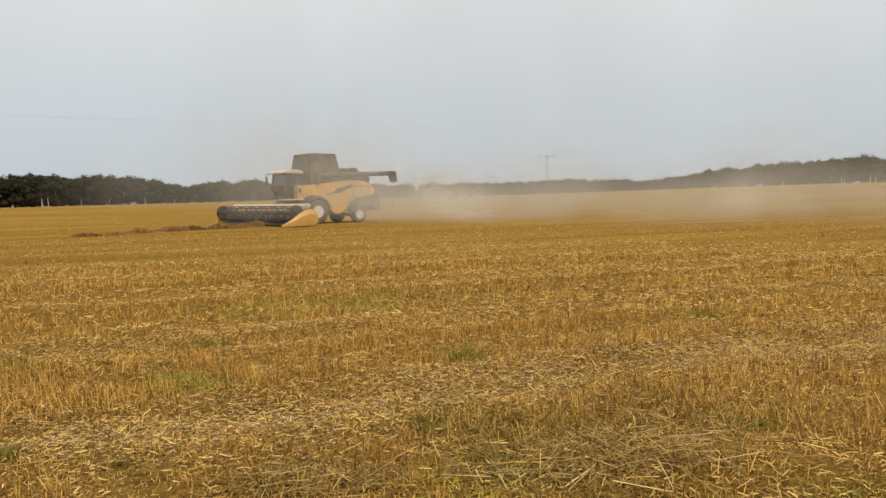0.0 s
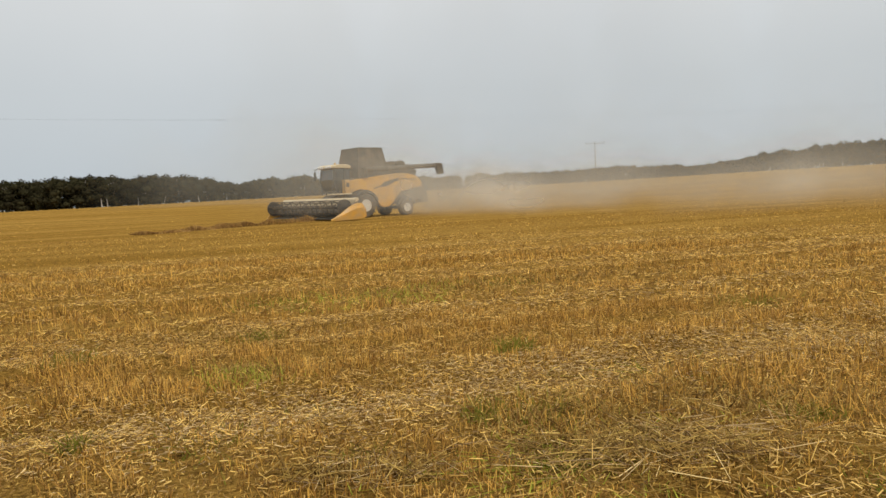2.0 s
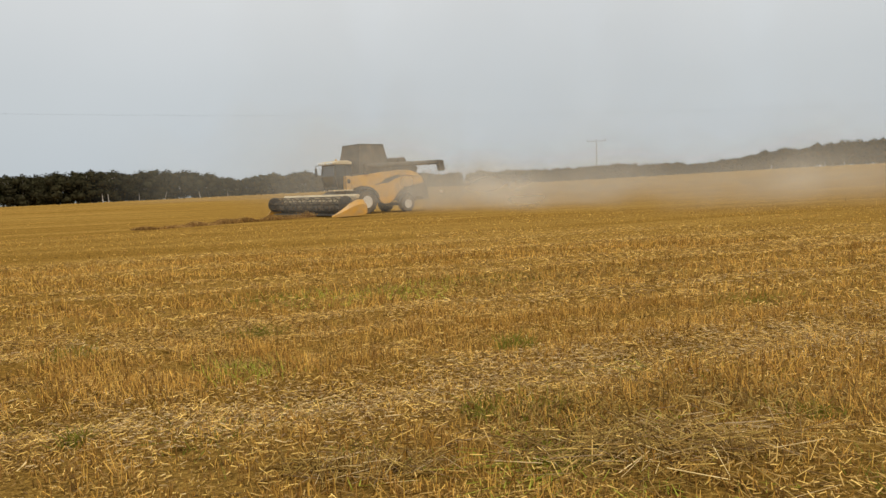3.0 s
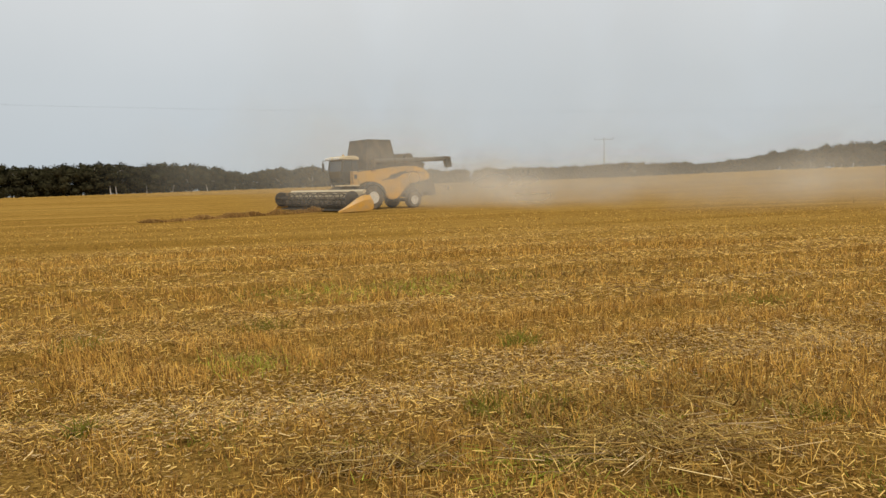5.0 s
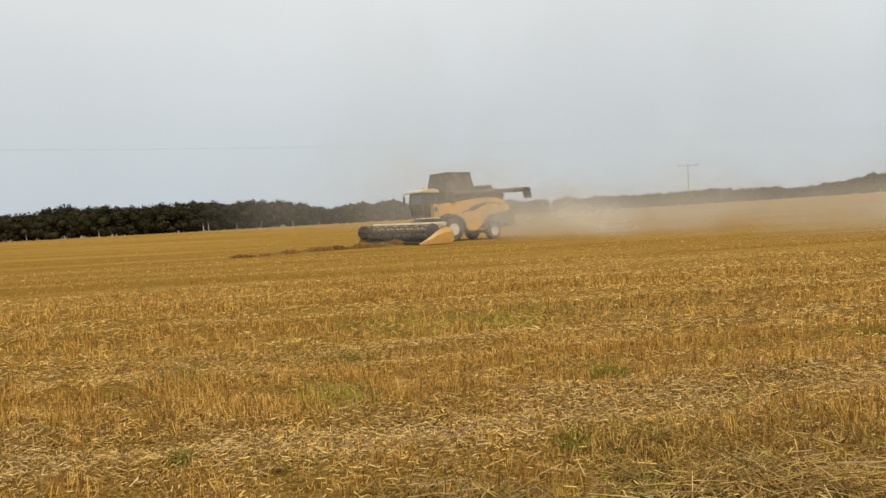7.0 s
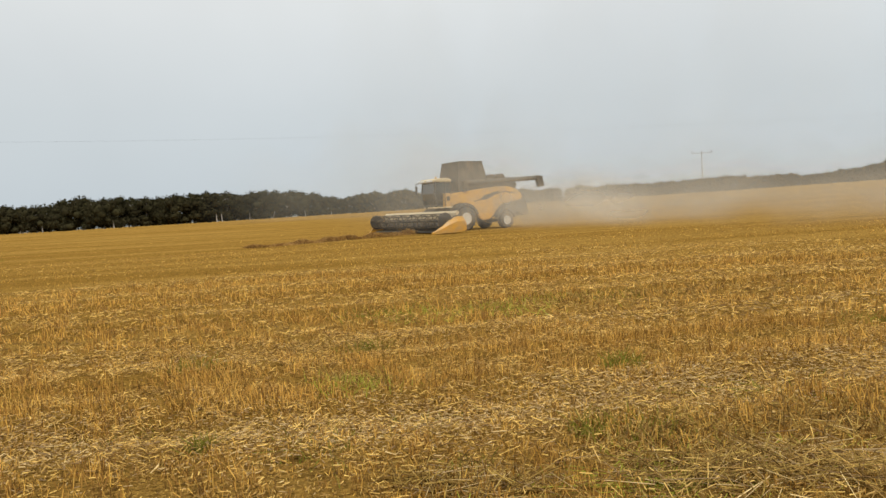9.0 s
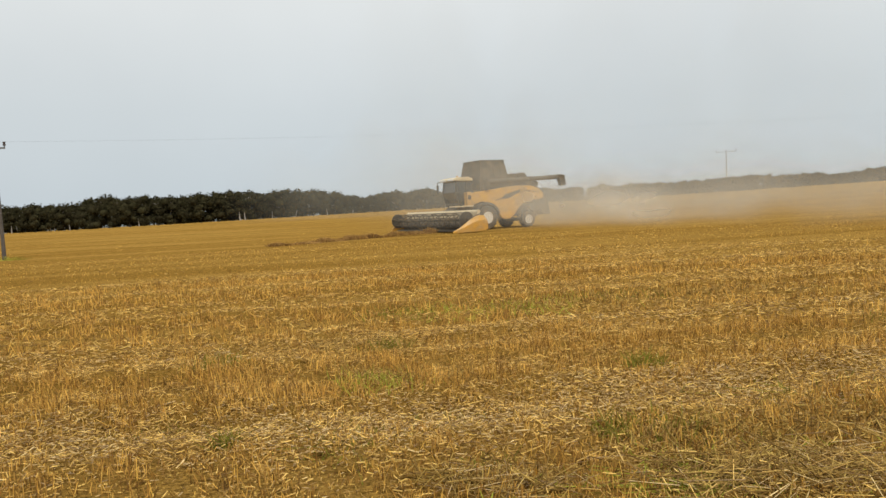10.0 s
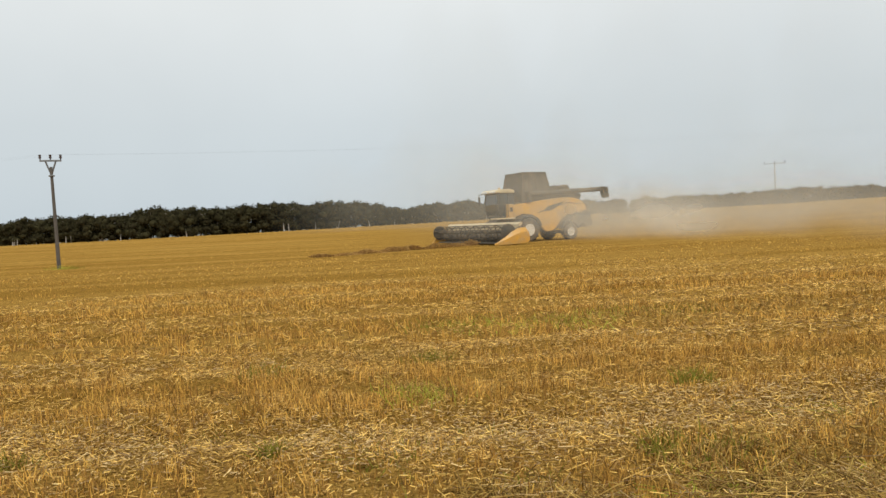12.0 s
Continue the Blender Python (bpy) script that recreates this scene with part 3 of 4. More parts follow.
# ---- trees ----
def tree_parts(seed, tall, wide):
    """A broad field tree: forked pale trunk, limbs, and a domed crown of leaf clumps that hangs low."""
    g = np.random.default_rng(seed)
    bm = bmesh.new()
    fork = Vector((g.uniform(-0.2, 0.2), g.uniform(-0.2, 0.2), tall * 0.16))
    rod(bm, (0, 0, -0.2), fork, 0.3, 0.24, 7)
    lobes = []
    for k in range(4):
        a = k * math.tau / 4 + g.uniform(-0.5, 0.5)
        p = Vector((wide * 0.26 * math.cos(a), wide * 0.26 * math.sin(a), tall * g.uniform(0.5, 0.62)))
        rod(bm, fork, p, 0.17, 0.06, 6)
        for j in range(2):
            q = p + Vector((g.normal(0, wide * 0.1), g.normal(0, wide * 0.1), tall * g.uniform(0.1, 0.2)))
            rod(bm, p, q, 0.07, 0.03, 5)
        lobes.append((p, wide * 0.2))
    # slim side stems at the edge of the crown
    stems = []
    for k in range(2):
        a = g.uniform(0, math.tau)
        d = Vector((math.cos(a), math.sin(a), 0)) * wide
        stems.append(rod(bmesh.new(), d * 0.47 + Vector((0, 0, -0.2)), d * 0.43 + Vector((g.uniform(-0.4, 0.4), 0, tall * g.uniform(0.18, 0.36))), 0.13, 0.07, 6))
    # rounded clumps over a dome
    for k in range(15):
        a, e = k * 2.4 + g.uniform(-0.3, 0.3), math.asin(min(0.98, 0.05 + 0.95 * k / 14))
        rad = wide * 0.37 * math.cos(e) * g.uniform(0.85, 1.1)
        lobes.append((Vector((rad * math.cos(a), rad * math.sin(a), tall * (0.42 + 0.42 * math.sin(e)) * g.uniform(0.93, 1.03))), wide * g.uniform(0.13, 0.2)))
    # low skirt with gaps
    for k in range(12):
        a = k * math.tau / 12 + g.uniform(-0.3, 0.3)
        lobes.append((Vector((wide * 0.38 * math.cos(a), wide * 0.38 * math.sin(a), tall * g.uniform(0.06, 0.34))), wide * g.uniform(0.11, 0.17)))
    for k in range(6):
        a = k * math.tau / 6
        lobes.append((Vector((wide * 0.17 * math.cos(a), wide * 0.17 * math.sin(a), tall * g.uniform(0.08, 0.3))), wide * 0.16))
    vs, fs = [], []
    ico = bmesh.new()
    bmesh.ops.create_icosphere(ico, subdivisions=1, radius=1.0)
    ball = np.array([v.co[:] for v in ico.verts])
    ball_f = np.array([[v.index for v in f.verts] for f in ico.faces])
    ico.free()
    for c, r in lobes:
        # a ragged core, then leaf sprays all over it
        q = np.array(c) + ball * r * g.uniform(0.5, 0.95, (len(ball), 1)) * np.array([1, 1, 0.85])
        fs += [tuple(f + len(vs)) for f in ball_f]
        vs += list(q)
        n = int(95 * (r / (wide * 0.16)) ** 2)
        d = g.normal(0, 1, (n, 3))
        d /= np.linalg.norm(d, axis=1, keepdims=True)
        p = np.array(c) + d * r * g.uniform(0.72, 1.1, (n, 1)) * np.array([1, 1, 0.85])
        for q, size in zip(p, g.uniform(0.12, 0.3, n)):
            o = g.normal(0, 1, (3, 3)) * size
            i = len(vs)
            vs += list(q + o)
            fs.append((i, i + 1, i + 2))
    vs = np.array(vs)
    vs[:, 2] *= tall / vs[:, 2].max()
    vs[:, 2] = np.maximum(vs[:, 2], 0.08)
    return bm, stems, raw_mesh("crown", vs, np.array(fs), LEAF)


TREES = []
for i, (tall, wide) in enumerate(((9.0, 8.5), (8.2, 9.5), (9.6, 8.0), (7.4, 8.0), (8.8, 10.5))):
    bm, stems, crown = tree_parts(40 + i, tall, wide)
    base = new("tree")
    tagged(base, "dark green broadleaf tree in a dense windbreak row", "tree", group="windbreak trees")
    part("trunk", bm, BARK, base, "grey-brown trunk")
    for stem in stems:
        part("stem", stem, BARK, base)
    new("crown", crown).parent = base
    TREES.append((base, tall))

# the windbreak by bearing: how high it stands in the view, as an angle
BEAR = (-46, -31.5, -27.5, -23, -20, -17.5, -16, -10, -5, 1, 3, 6.4, 10, 14.6, 18, 19.3, 20.3, 21.5, 28, 38, 46, 49, 62)
RISE = (1.9, 1.9, 1.85, 1.6, 1.35, 1.0, 0.85, 1.12, 1.05, 1.22, 1.1, 1.4, 1.55, 1.65, 1.6, 1.25, 1.5, 2.0, 2.3, 2.35, 1.9, 1.7, 1.7)
az, k = 62.0, 0
used = set()
tr = np.random.default_rng(3)
while az > -47:
    rise = float(np.interp(az, BEAR, RISE)) * tr.uniform(0.88, 1.08)
    if 37.0 < az < 38.6:
        rise = 2.55
    i = int(tr.integers(0, 5))
    base, tall = TREES[i]
    grow = tr.uniform(0.85, 1.15)
    d = tall * grow / math.tan(radians(rise))
    d = min(max(d, 190.0), 318.0)
    grow = d * math.tan(radians(rise)) / tall
    x, y = -d * math.sin(radians(az)), d * math.cos(radians(az))
    z = float(lift(np.array([x]), np.array([y]))[0])
    if not (1.6 < az < 2.4):
        broad = grow * tr.uniform(0.85, 1.3)
        m = pose(x, y, z, 0, 0, tr.uniform(0, 360)) @ Matrix.Diagonal((broad, broad, grow, 1))
        if i in used:
            ob = copy_thing(base, m)
            ob.scale = (broad, broad, grow)
        else:
            base.matrix_basis = m
            used.add(i)
    az -= math.degrees(4.2 * grow / d) * tr.uniform(0.75, 1.15)


def far_hill():
    n = 120
    verts, faces = [], []
    for k in range(n + 1):
        a = radians(75 - 150 * k / n)
        h = 20 + 9 * math.sin(k * 0.13) + 6 * math.sin(k * 0.31 + 1) + 3 * math.sin(k * 0.83)
        for r, z in ((1900, -20), (2100, h * 0.8), (2300, h), (2800, -20)):
            verts.append((-r * math.sin(a), r * math.cos(a), z))
    for k in range(n):
        for j in range(3):
            o = k * 4 + j
            faces.append((o, o + 1, o + 5, o + 4))
    me = bpy.data.meshes.new("far_hills")
    me.from_pydata(verts, [], faces)
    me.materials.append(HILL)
    return tagged(new("backdrop_hills", me), "low hills beyond the trees, haze put in their blue-grey colour", "hills", kind="structure")


far_hill()


# ---- power line ----
def power_pole(tall, lean=0.0):
    base = new("power_pole")
    tagged(base, "weathered wooden power pole with steel crossarm and three insulators", "power pole", group="power line")
    part("pole", rod(bmesh.new(), (0, 0, -0.3), (0, 0, tall - 0.75), 0.12, 0.08, 12), POLEM, base, smooth=False)
    part("brace", rods([((0, 0, tall - 1.25), (-0.29, 0, tall - 0.38)), ((0, 0, tall - 1.25), (0.29, 0, tall - 0.38))], 0.05), STEEL, base, "grey steel V brace")
    part("crossarm", block((-0.6, -0.05, tall - 0.42), (0.6, 0.05, tall - 0.32), 0.01), STEEL, base, "grey steel crossarm")
    part("collar", block((-0.17, -0.17, tall - 1.34), (0.17, 0.17, tall - 1.26), 0.02), STEEL, base)
    for x in (-0.56, 0, 0.56):
        bm = bmesh.new()
        rod(bm, (x, 0, tall - 0.32), (x, 0, tall - 0.22), 0.035)
        rod(bm, (x, 0, tall - 0.22), (x, 0, tall - 0.12), 0.09, 0.07)
        rod(bm, (x, 0, tall - 0.12), (x, 0, tall), 0.06, 0.08)
        part("insulator", bm, CERAMIC, base, "dark ceramic insulator")
    return base


pole = power_pole(7.05)
POLES = ((-35.6, 35.8, 45), (50.0, 60.0, -70), (-133.0, 22.0, 90))
pole.matrix_basis = pose(POLES[0][0], POLES[0][1], float(lift(np.array([-35.6]), np.array([35.8]))[0]), 0, -0.8, POLES[0][2])
for x, y, turn in POLES[1:]:
    z = float(lift(np.array([x]), np.array([y]))[0])
    copy_thing(pole, pose(x, y, z, 0, 0, turn))


def tall_pole(x, y, tall):
    base = new("transmission_pole")
    tagged(base, "tall thin grey pole with one wide crossarm behind trees", "power pole")
    part("mast", rod(bmesh.new(), (0, 0, -0.3), (0, 0, tall), 0.3, 0.15, 12), HAZED_CONCRETE, base)
    part("crossarm", block((-4.2, -0.16, tall - 0.5), (4.2, 0.16, tall - 0.32), 0.03), HAZED_CONCRETE, base, "grey crossarm lightened for haze")
    for k in (-3.9, 0, 3.9):
        part("insulator", rod(bmesh.new(), (k, 0, tall - 0.2), (k, 0, tall + 0.5), 0.12, 0.16, 8), CERAMIC, base)
    base.matrix_basis = pose(x, y, float(lift(np.array([x]), np.array([y]))[0]), 0, 0, -10)


tall_pole(47.5, 327.0, 17.2)


def wires():
    for a, b in ((0, 1), (0, 2)):
        for k in (-0.56, 0, 0.56):
            ends = []
            for i in (a, b):
                x, y, turn = POLES[i]
                z = float(lift(np.array([x]), np.array([y]))[0])
                t = radians(turn if i != 1 else turn + 180)
                ends.append(Vector((x + k * math.cos(t), y + k * math.sin(t), z + 7.05)))
            bm = bmesh.new()
            pts = [ends[0].lerp(ends[1], s / 24) - Vector((0, 0, 4 * 0.9 * (s / 24) * (1 - s / 24))) for s in range(25)]
            for p, q in zip(pts, pts[1:]):
                rod(bm, p, q, 0.0009, sides=4, cap=False)
            tagged(part("power_cable", bm, WIRE), "thin grey overhead wire strung between poles", "cable", group="overhead wires")


wires()


# ---- combine harvester ----
def wheel(name, parent, x, y, r, w, lugs, rim_r, label):
    out = 1 if y > 0 else -1
    t = lathe([(-w / 2, r * 0.62), (-w / 2, r * 0.86), (-w * 0.42, r * 0.95), (w * 0.42, r * 0.95), (w / 2, r * 0.86), (w / 2, r * 0.62)], 32)
    for k in range(lugs):
        for s in (-1, 1):
            a = (k + (0.5 if s > 0 else 0)) * math.tau / lugs
            m = Matrix.Rotation(-a, 4, "Y") @ Matrix.Translation((r * 0.965, s * w * 0.24, 0)) @ Matrix.Rotation(s * 0.55, 4, "X") @ Matrix.Diagonal((r * 0.07, w * 0.5, 0.07, 1))
            bmesh.ops.create_cube(t, size=1, matrix=m)
    tyre = part("wheel", t, RUBBER, parent, label)
    tyre.location = (x, y, r)
    h = out * w / 2
    rim = lathe([(h * 1.02, rim_r), (h * 0.95, rim_r * 0.9), (h * 0.5, rim_r * 0.78), (h * 0.45, rim_r * 0.35), (h * 0.75, rim_r * 0.3), (h * 0.78, 0.02)], 28)
    part("rim", rim, RIM, tyre, "dusty pale steel rim", smooth=False)
    return tyre


def arch(cx, cz, r0, r1, a0, a1, n=10):
    """A curved fender outline in x, z."""
    pts = [(cx + r1 * math.cos(radians(a0 + (a1 - a0) * k / n)), cz + r1 * math.sin(radians(a0 + (a1 - a0) * k / n))) for k in range(n + 1)]
    return pts + [(cx + r0 * math.cos(radians(a1 + (a0 - a1) * k / n)), cz + r0 * math.sin(radians(a1 + (a0 - a1) * k / n))) for k in range(n + 1)]


def frustum(lo0, hi0, z0, lo1, hi1, z1):
    bm = bmesh.new()
    a = [bm.verts.new(p) for p in ((lo0[0], lo0[1], z0), (hi0[0], lo0[1], z0), (hi0[0], hi0[1], z0), (lo0[0], hi0[1], z0))]
    b = [bm.verts.new(p) for p in ((lo1[0], lo1[1], z1), (hi1[0], lo1[1], z1), (hi1[0], hi1[1], z1), (lo1[0], hi1[1], z1))]
    for i in range(4):
        bm.faces.new((a[i], a[(i + 1) % 4], b[(i + 1) % 4], b[i]))
    return bm, a, b


def harvester():
    base = new("combine_harvester")
    tagged(base, "yellow combine harvester with dark grain tank and dusty panels", "combine harvester")
    for s in (1, -1):
        wheel("front", base, 0.0, 1.62 * s, 0.87, 0.74, 18, 0.43, "large dusty black front tyre")
        wheel("rear", base, -3.75, 1.42 * s, 0.6, 0.5, 16, 0.33, "smaller dusty black rear tyre")
    part("axle", rods([((0, -1.4, 0.87), (0, 1.4, 0.87)), ((-3.75, -1.25, 0.6), (-3.75, 1.25, 0.6))], 0.13, 12), DARK, base)
    # threshing body between the side panels
    part("body", prism([(1.0, 1.35), (1.0, 2.7), (-0.4, 3.0), (-4.8, 3.05), (-5.6, 2.5), (-5.7, 1.3), (-4.6, 1.05), (-1.4, 0.75), (0.3, 0.9)], -1.28, 1.28, 0.05), DARK, base, "dark steel threshing body")
    part("chopper", prism([(-5.5, 2.45), (-6.15, 1.9), (-6.35, 0.95), (-5.9, 0.85), (-5.3, 1.25)], -0.85, 0.85, 0.04), DARK, base, "dark straw chopper hood")
    panel = [(0.95, 1.78), (1.0, 2.62), (0.75, 2.72), (-0.6, 2.86), (-2.0, 3.02), (-3.2, 3.12), (-4.1, 3.08), (-4.8, 2.9), (-5.25, 2.5), (-5.3, 2.15),
             (-4.75, 2.02), (-4.1, 1.95), (-3.5, 1.8), (-3.0, 1.45), (-2.6, 0.95), (-2.25, 0.72), (-1.8, 0.68), (-1.5, 0.8), (-1.28, 1.15), (-1.0, 1.6), (-0.5, 1.95), (0.2, 2.02)]
    for s in (1, -1):
        p = part("side_panel", prism(panel, *sorted((1.33 * s, 1.5 * s)), 0.05), YELLOW, base, "curved glossy yellow side panel")
        stripe = [(-1.45, 2.16), (-1.9, 2.5), (-3.3, 2.84), (-3.1, 2.62), (-2.1, 2.16)]
        part("panel_emblem", prism(stripe, *sorted((1.49 * s, 1.515 * s)), 0.005), TANK, p, "dark angular emblem shape")
        part("panel_groove", prism([(-1.0, 2.1), (-3.6, 2.75), (-4.9, 2.62), (-4.9, 2.56), (-3.6, 2.68), (-1.0, 2.03)], *sorted((1.49 * s, 1.51 * s)), 0.004), TANK, p)
        part("fender", prism(arch(0, 0.87, 0.95, 1.1, 20, 165), *sorted((1.3 * s, 2.0 * s)), 0.02), BLACK, base, "black rubber fender")
        part("rear_fender", prism(arch(-3.75, 0.6, 0.74, 0.86, 15, 165), *sorted((1.25 * s, 1.65 * s)), 0.015), BLACK, base)
    post = part("front_post", block((1.02, 1.15, 1.72), (1.42, 1.6, 2.75), 0.04), YELLOW, base, "yellow upright beside the cab")
    part("vent", block((1.1, 1.59, 2.22), (1.34, 1.625, 2.52), 0.01), BLACK, post, "dark square vent")
    # grain tank with raised extensions
    part("grain_tank", prism([(0.2, 2.75), (0.2, 3.62), (-2.35, 3.62), (-2.6, 2.95)], -1.4, 1.4, 0.04), TANK, base, "dark lower grain tank")
    bm, a, b = frustum((-2.3, -1.42), (0.2, 1.42), 3.6, (-2.02, -1.22), (-0.02, 1.22), 4.98)
    bmesh.ops.recalc_face_normals(bm, faces=bm.faces)
    ext = part("tank_extension", bm, TANK, base, "raised dark tank extension sheets")
    sol = ext.modifiers.new("thickness", "SOLIDIFY")
    sol.thickness = 0.03
    rib = bmesh.new()
    for s in (1, -1):
        for t in (0.25, 0.5, 0.75):
            x0, x1 = 0.2 + t * -2.5, -0.02 + t * -2.0
            rod(rib, (x0, s * 1.44, 3.62), (x1, s * 1.23, 4.96), 0.014, sides=6)
    rod(rib, (0.2, 1.43, 3.62), (-0.02, 1.23, 4.98), 0.02, sides=6)
    for p, q in (((-0.02, 1.23), (-2.02, 1.23)), ((-0.02, -1.23), (-2.02, -1.23)), ((-0.02, -1.23), (-0.02, 1.23)), ((-2.02, -1.23), (-2.02, 1.23))):
        rod(rib, (*p, 4.99), (*q, 4.99), 0.028, sides=6)
    part("tank_rib", rib, TANK, ext)
    # engine deck, auger
    deck = part("engine_deck", prism([(-2.4, 3.0), (-2.4, 3.72), (-4.4, 3.64), (-5.1, 3.3), (-4.9, 2.9)], -1.3, 1.25, 0.06), TANK, base, "dark engine deck")
    part("air_intake", lathe([(-0.35, 0.3), (-0.3, 0.36), (0.3, 0.36), (0.35, 0.3)], 20), DARK, deck).location = (-3.9, 0.6, 3.72)
    part("exhaust", rod(bmesh.new(), (-2.75, -0.7, 3.4), (-2.75, -0.7, 4.0), 0.08, sides=12), DARK, deck)
    part("deck_box", block((-3.1, 0.5, 3.6), (-2.4, 1.2, 3.98), 0.05), DARK, deck)
    rail = rods([((-2.6, 1.2, 3.4), (-2.6, 1.2, 4.0)), ((-3.6, 1.2, 3.4), (-3.6, 1.2, 3.95)), ((-2.6, 1.2, 4.0), (-3.6, 1.2, 3.95))], 0.02)
    part("deck_rail", rail, DARK, deck)
    auger = part("unloading_auger", rod(bmesh.new(), (-0.3, 1.55, 3.42), (-6.75, 1.55, 3.66), 0.18, 0.16, 16), TANK, base, "long dark unloading tube folded back", smooth=False)
    part("auger_elbow", rod(bmesh.new(), (-0.3, 1.55, 3.55), (-0.3, 1.45, 2.85), 0.22, 0.24, 14), TANK, auger)
    part("auger_spout", prism([(-6.55, 3.84), (-7.15, 3.8), (-7.3, 3.02), (-6.85, 2.97)], 1.36, 1.74, 0.03), DARK, auger, "black rubber spout")
    for x in (-2.0, -4.0, -5.8):
        z = 3.42 + (x + 0.3) / -6.45 * 0.24
        part("auger_band", rod(bmesh.new(), (x, 1.55, z), (x - 0.07, 1.55, z + 0.003), 0.2, sides=16), DARK, auger)
    # cab
    cab = part("cab", prism([(0.6, 1.85), (0.6, 3.25), (1.85, 3.25), (1.98, 2.6), (1.75, 1.85)], -0.95, 0.95, 0.05), GLASS, base, "cab with dark glass all round")
    frame_bm = bmesh.new()
    for s in (1, -1):
        for p, q in (((0.6, 1.85), (0.6, 3.25)), ((1.1, 1.85), (1.08, 3.25)), ((1.75, 1.85), (1.98, 2.6)), ((1.98, 2.6), (1.85, 3.25)), ((0.6, 1.87), (1.75, 1.87))):
            rod(frame_bm, (p[0], 0.95 * s, p[1]), (q[0], 0.95 * s, q[1]), 0.045, sides=8)
    for x, z in ((0.6, 3.22), (1.85, 3.22), (0.6, 1.87), (1.75, 1.87)):
        rod(frame_bm, (x, -0.95, z), (x, 0.95, z), 0.04, sides=8)
    part("cab_frame", frame_bm, BLACK, cab, "black cab pillars")
    roof = part("cab_roof", prism([(0.55, 3.25), (0.55, 3.4), (0.9, 3.5), (1.75, 3.48), (2.1, 3.4), (2.15, 3.27)], -1.05, 1.05, 0.05), CREAM, cab, "pale dusty cab roof")
    for y in (-0.9, -0.6, -0.3, 0.3, 0.6, 0.9):
        lamp_bm = block((2.1, y - 0.1, 3.28), (2.19, y + 0.1, 3.39), 0.02)
        part("work_light", lamp_bm, LAMP, roof, "clear work light")
    part("beacon", lathe([(-0.09, 0.07), (0.05, 0.07), (0.09, 0.03)], 12), YELLOW, roof, "orange beacon").matrix_basis = pose(0.8, -0.8, 3.56, -90, 0, 0)
    for s in (1, -1):
        arm = part("mirror_arm", rods([((1.9, 1.0 * s, 3.3), (2.15, 1.45 * s, 3.25)), ((2.15, 1.45 * s, 3.25), (2.15, 1.45 * s, 2.6))], 0.02), BLACK, cab)
        part("mirror", block((2.12, 1.4 * s - 0.13, 2.62), (2.18, 1.4 * s + 0.13, 3.12), 0.02), BLACK, arm, "black framed mirror")
    # stretched upward to fit the cab roof's height in the camera's view
    cab.scale, cab.location = (1, 1, 1.22), (0, 0, -0.407)
    # platform and ladder on the left
    plat = part("platform", block((0.95, 0.95, 1.7), (2.55, 1.75, 1.8), 0.02), CREAM, base, "pale access platform")
    part("handrail", rods([((2.5, 1.7, 1.8), (2.5, 1.7, 2.75)), ((1.5, 1.7, 1.8), (1.5, 1.7, 2.75)), ((2.5, 1.7, 2.75), (1.5, 1.7, 2.75)), ((2.5, 1.7, 2.25), (1.5, 1.7, 2.25))], 0.016), BLACK, plat, "black tube handrail")
    lad = part("ladder", rods([((1.6, 1.78, 1.75), (1.6, 1.98, 0.5)), ((2.1, 1.78, 1.75), (2.1, 1.98, 0.5))], 0.025), DARK, base)
    for z in (0.55, 0.85, 1.15, 1.45):
        y = 1.78 + (1.75 - z) * 0.16
        part("step", block((1.6, y - 0.08, z - 0.02), (2.1, y + 0.08, z + 0.02), 0.008), DARK, lad)
    # feeder house
    part("feeder_house", prism([(0.4, 1.0), (0.4, 1.85), (1.6, 1.75), (2.74, 1.15), (2.74, 0.35), (2.2, 0.4)], -0.75, 0.75, 0.03), DARK, base, "dark feeder house")
    part("lift_cylinder", rods([((0.5, 0.8, 0.75), (2.5, 0.8, 0.4)), ((0.5, -0.8, 0.75), (2.5, -0.8, 0.4))], 0.05), STEEL, base)
    return base


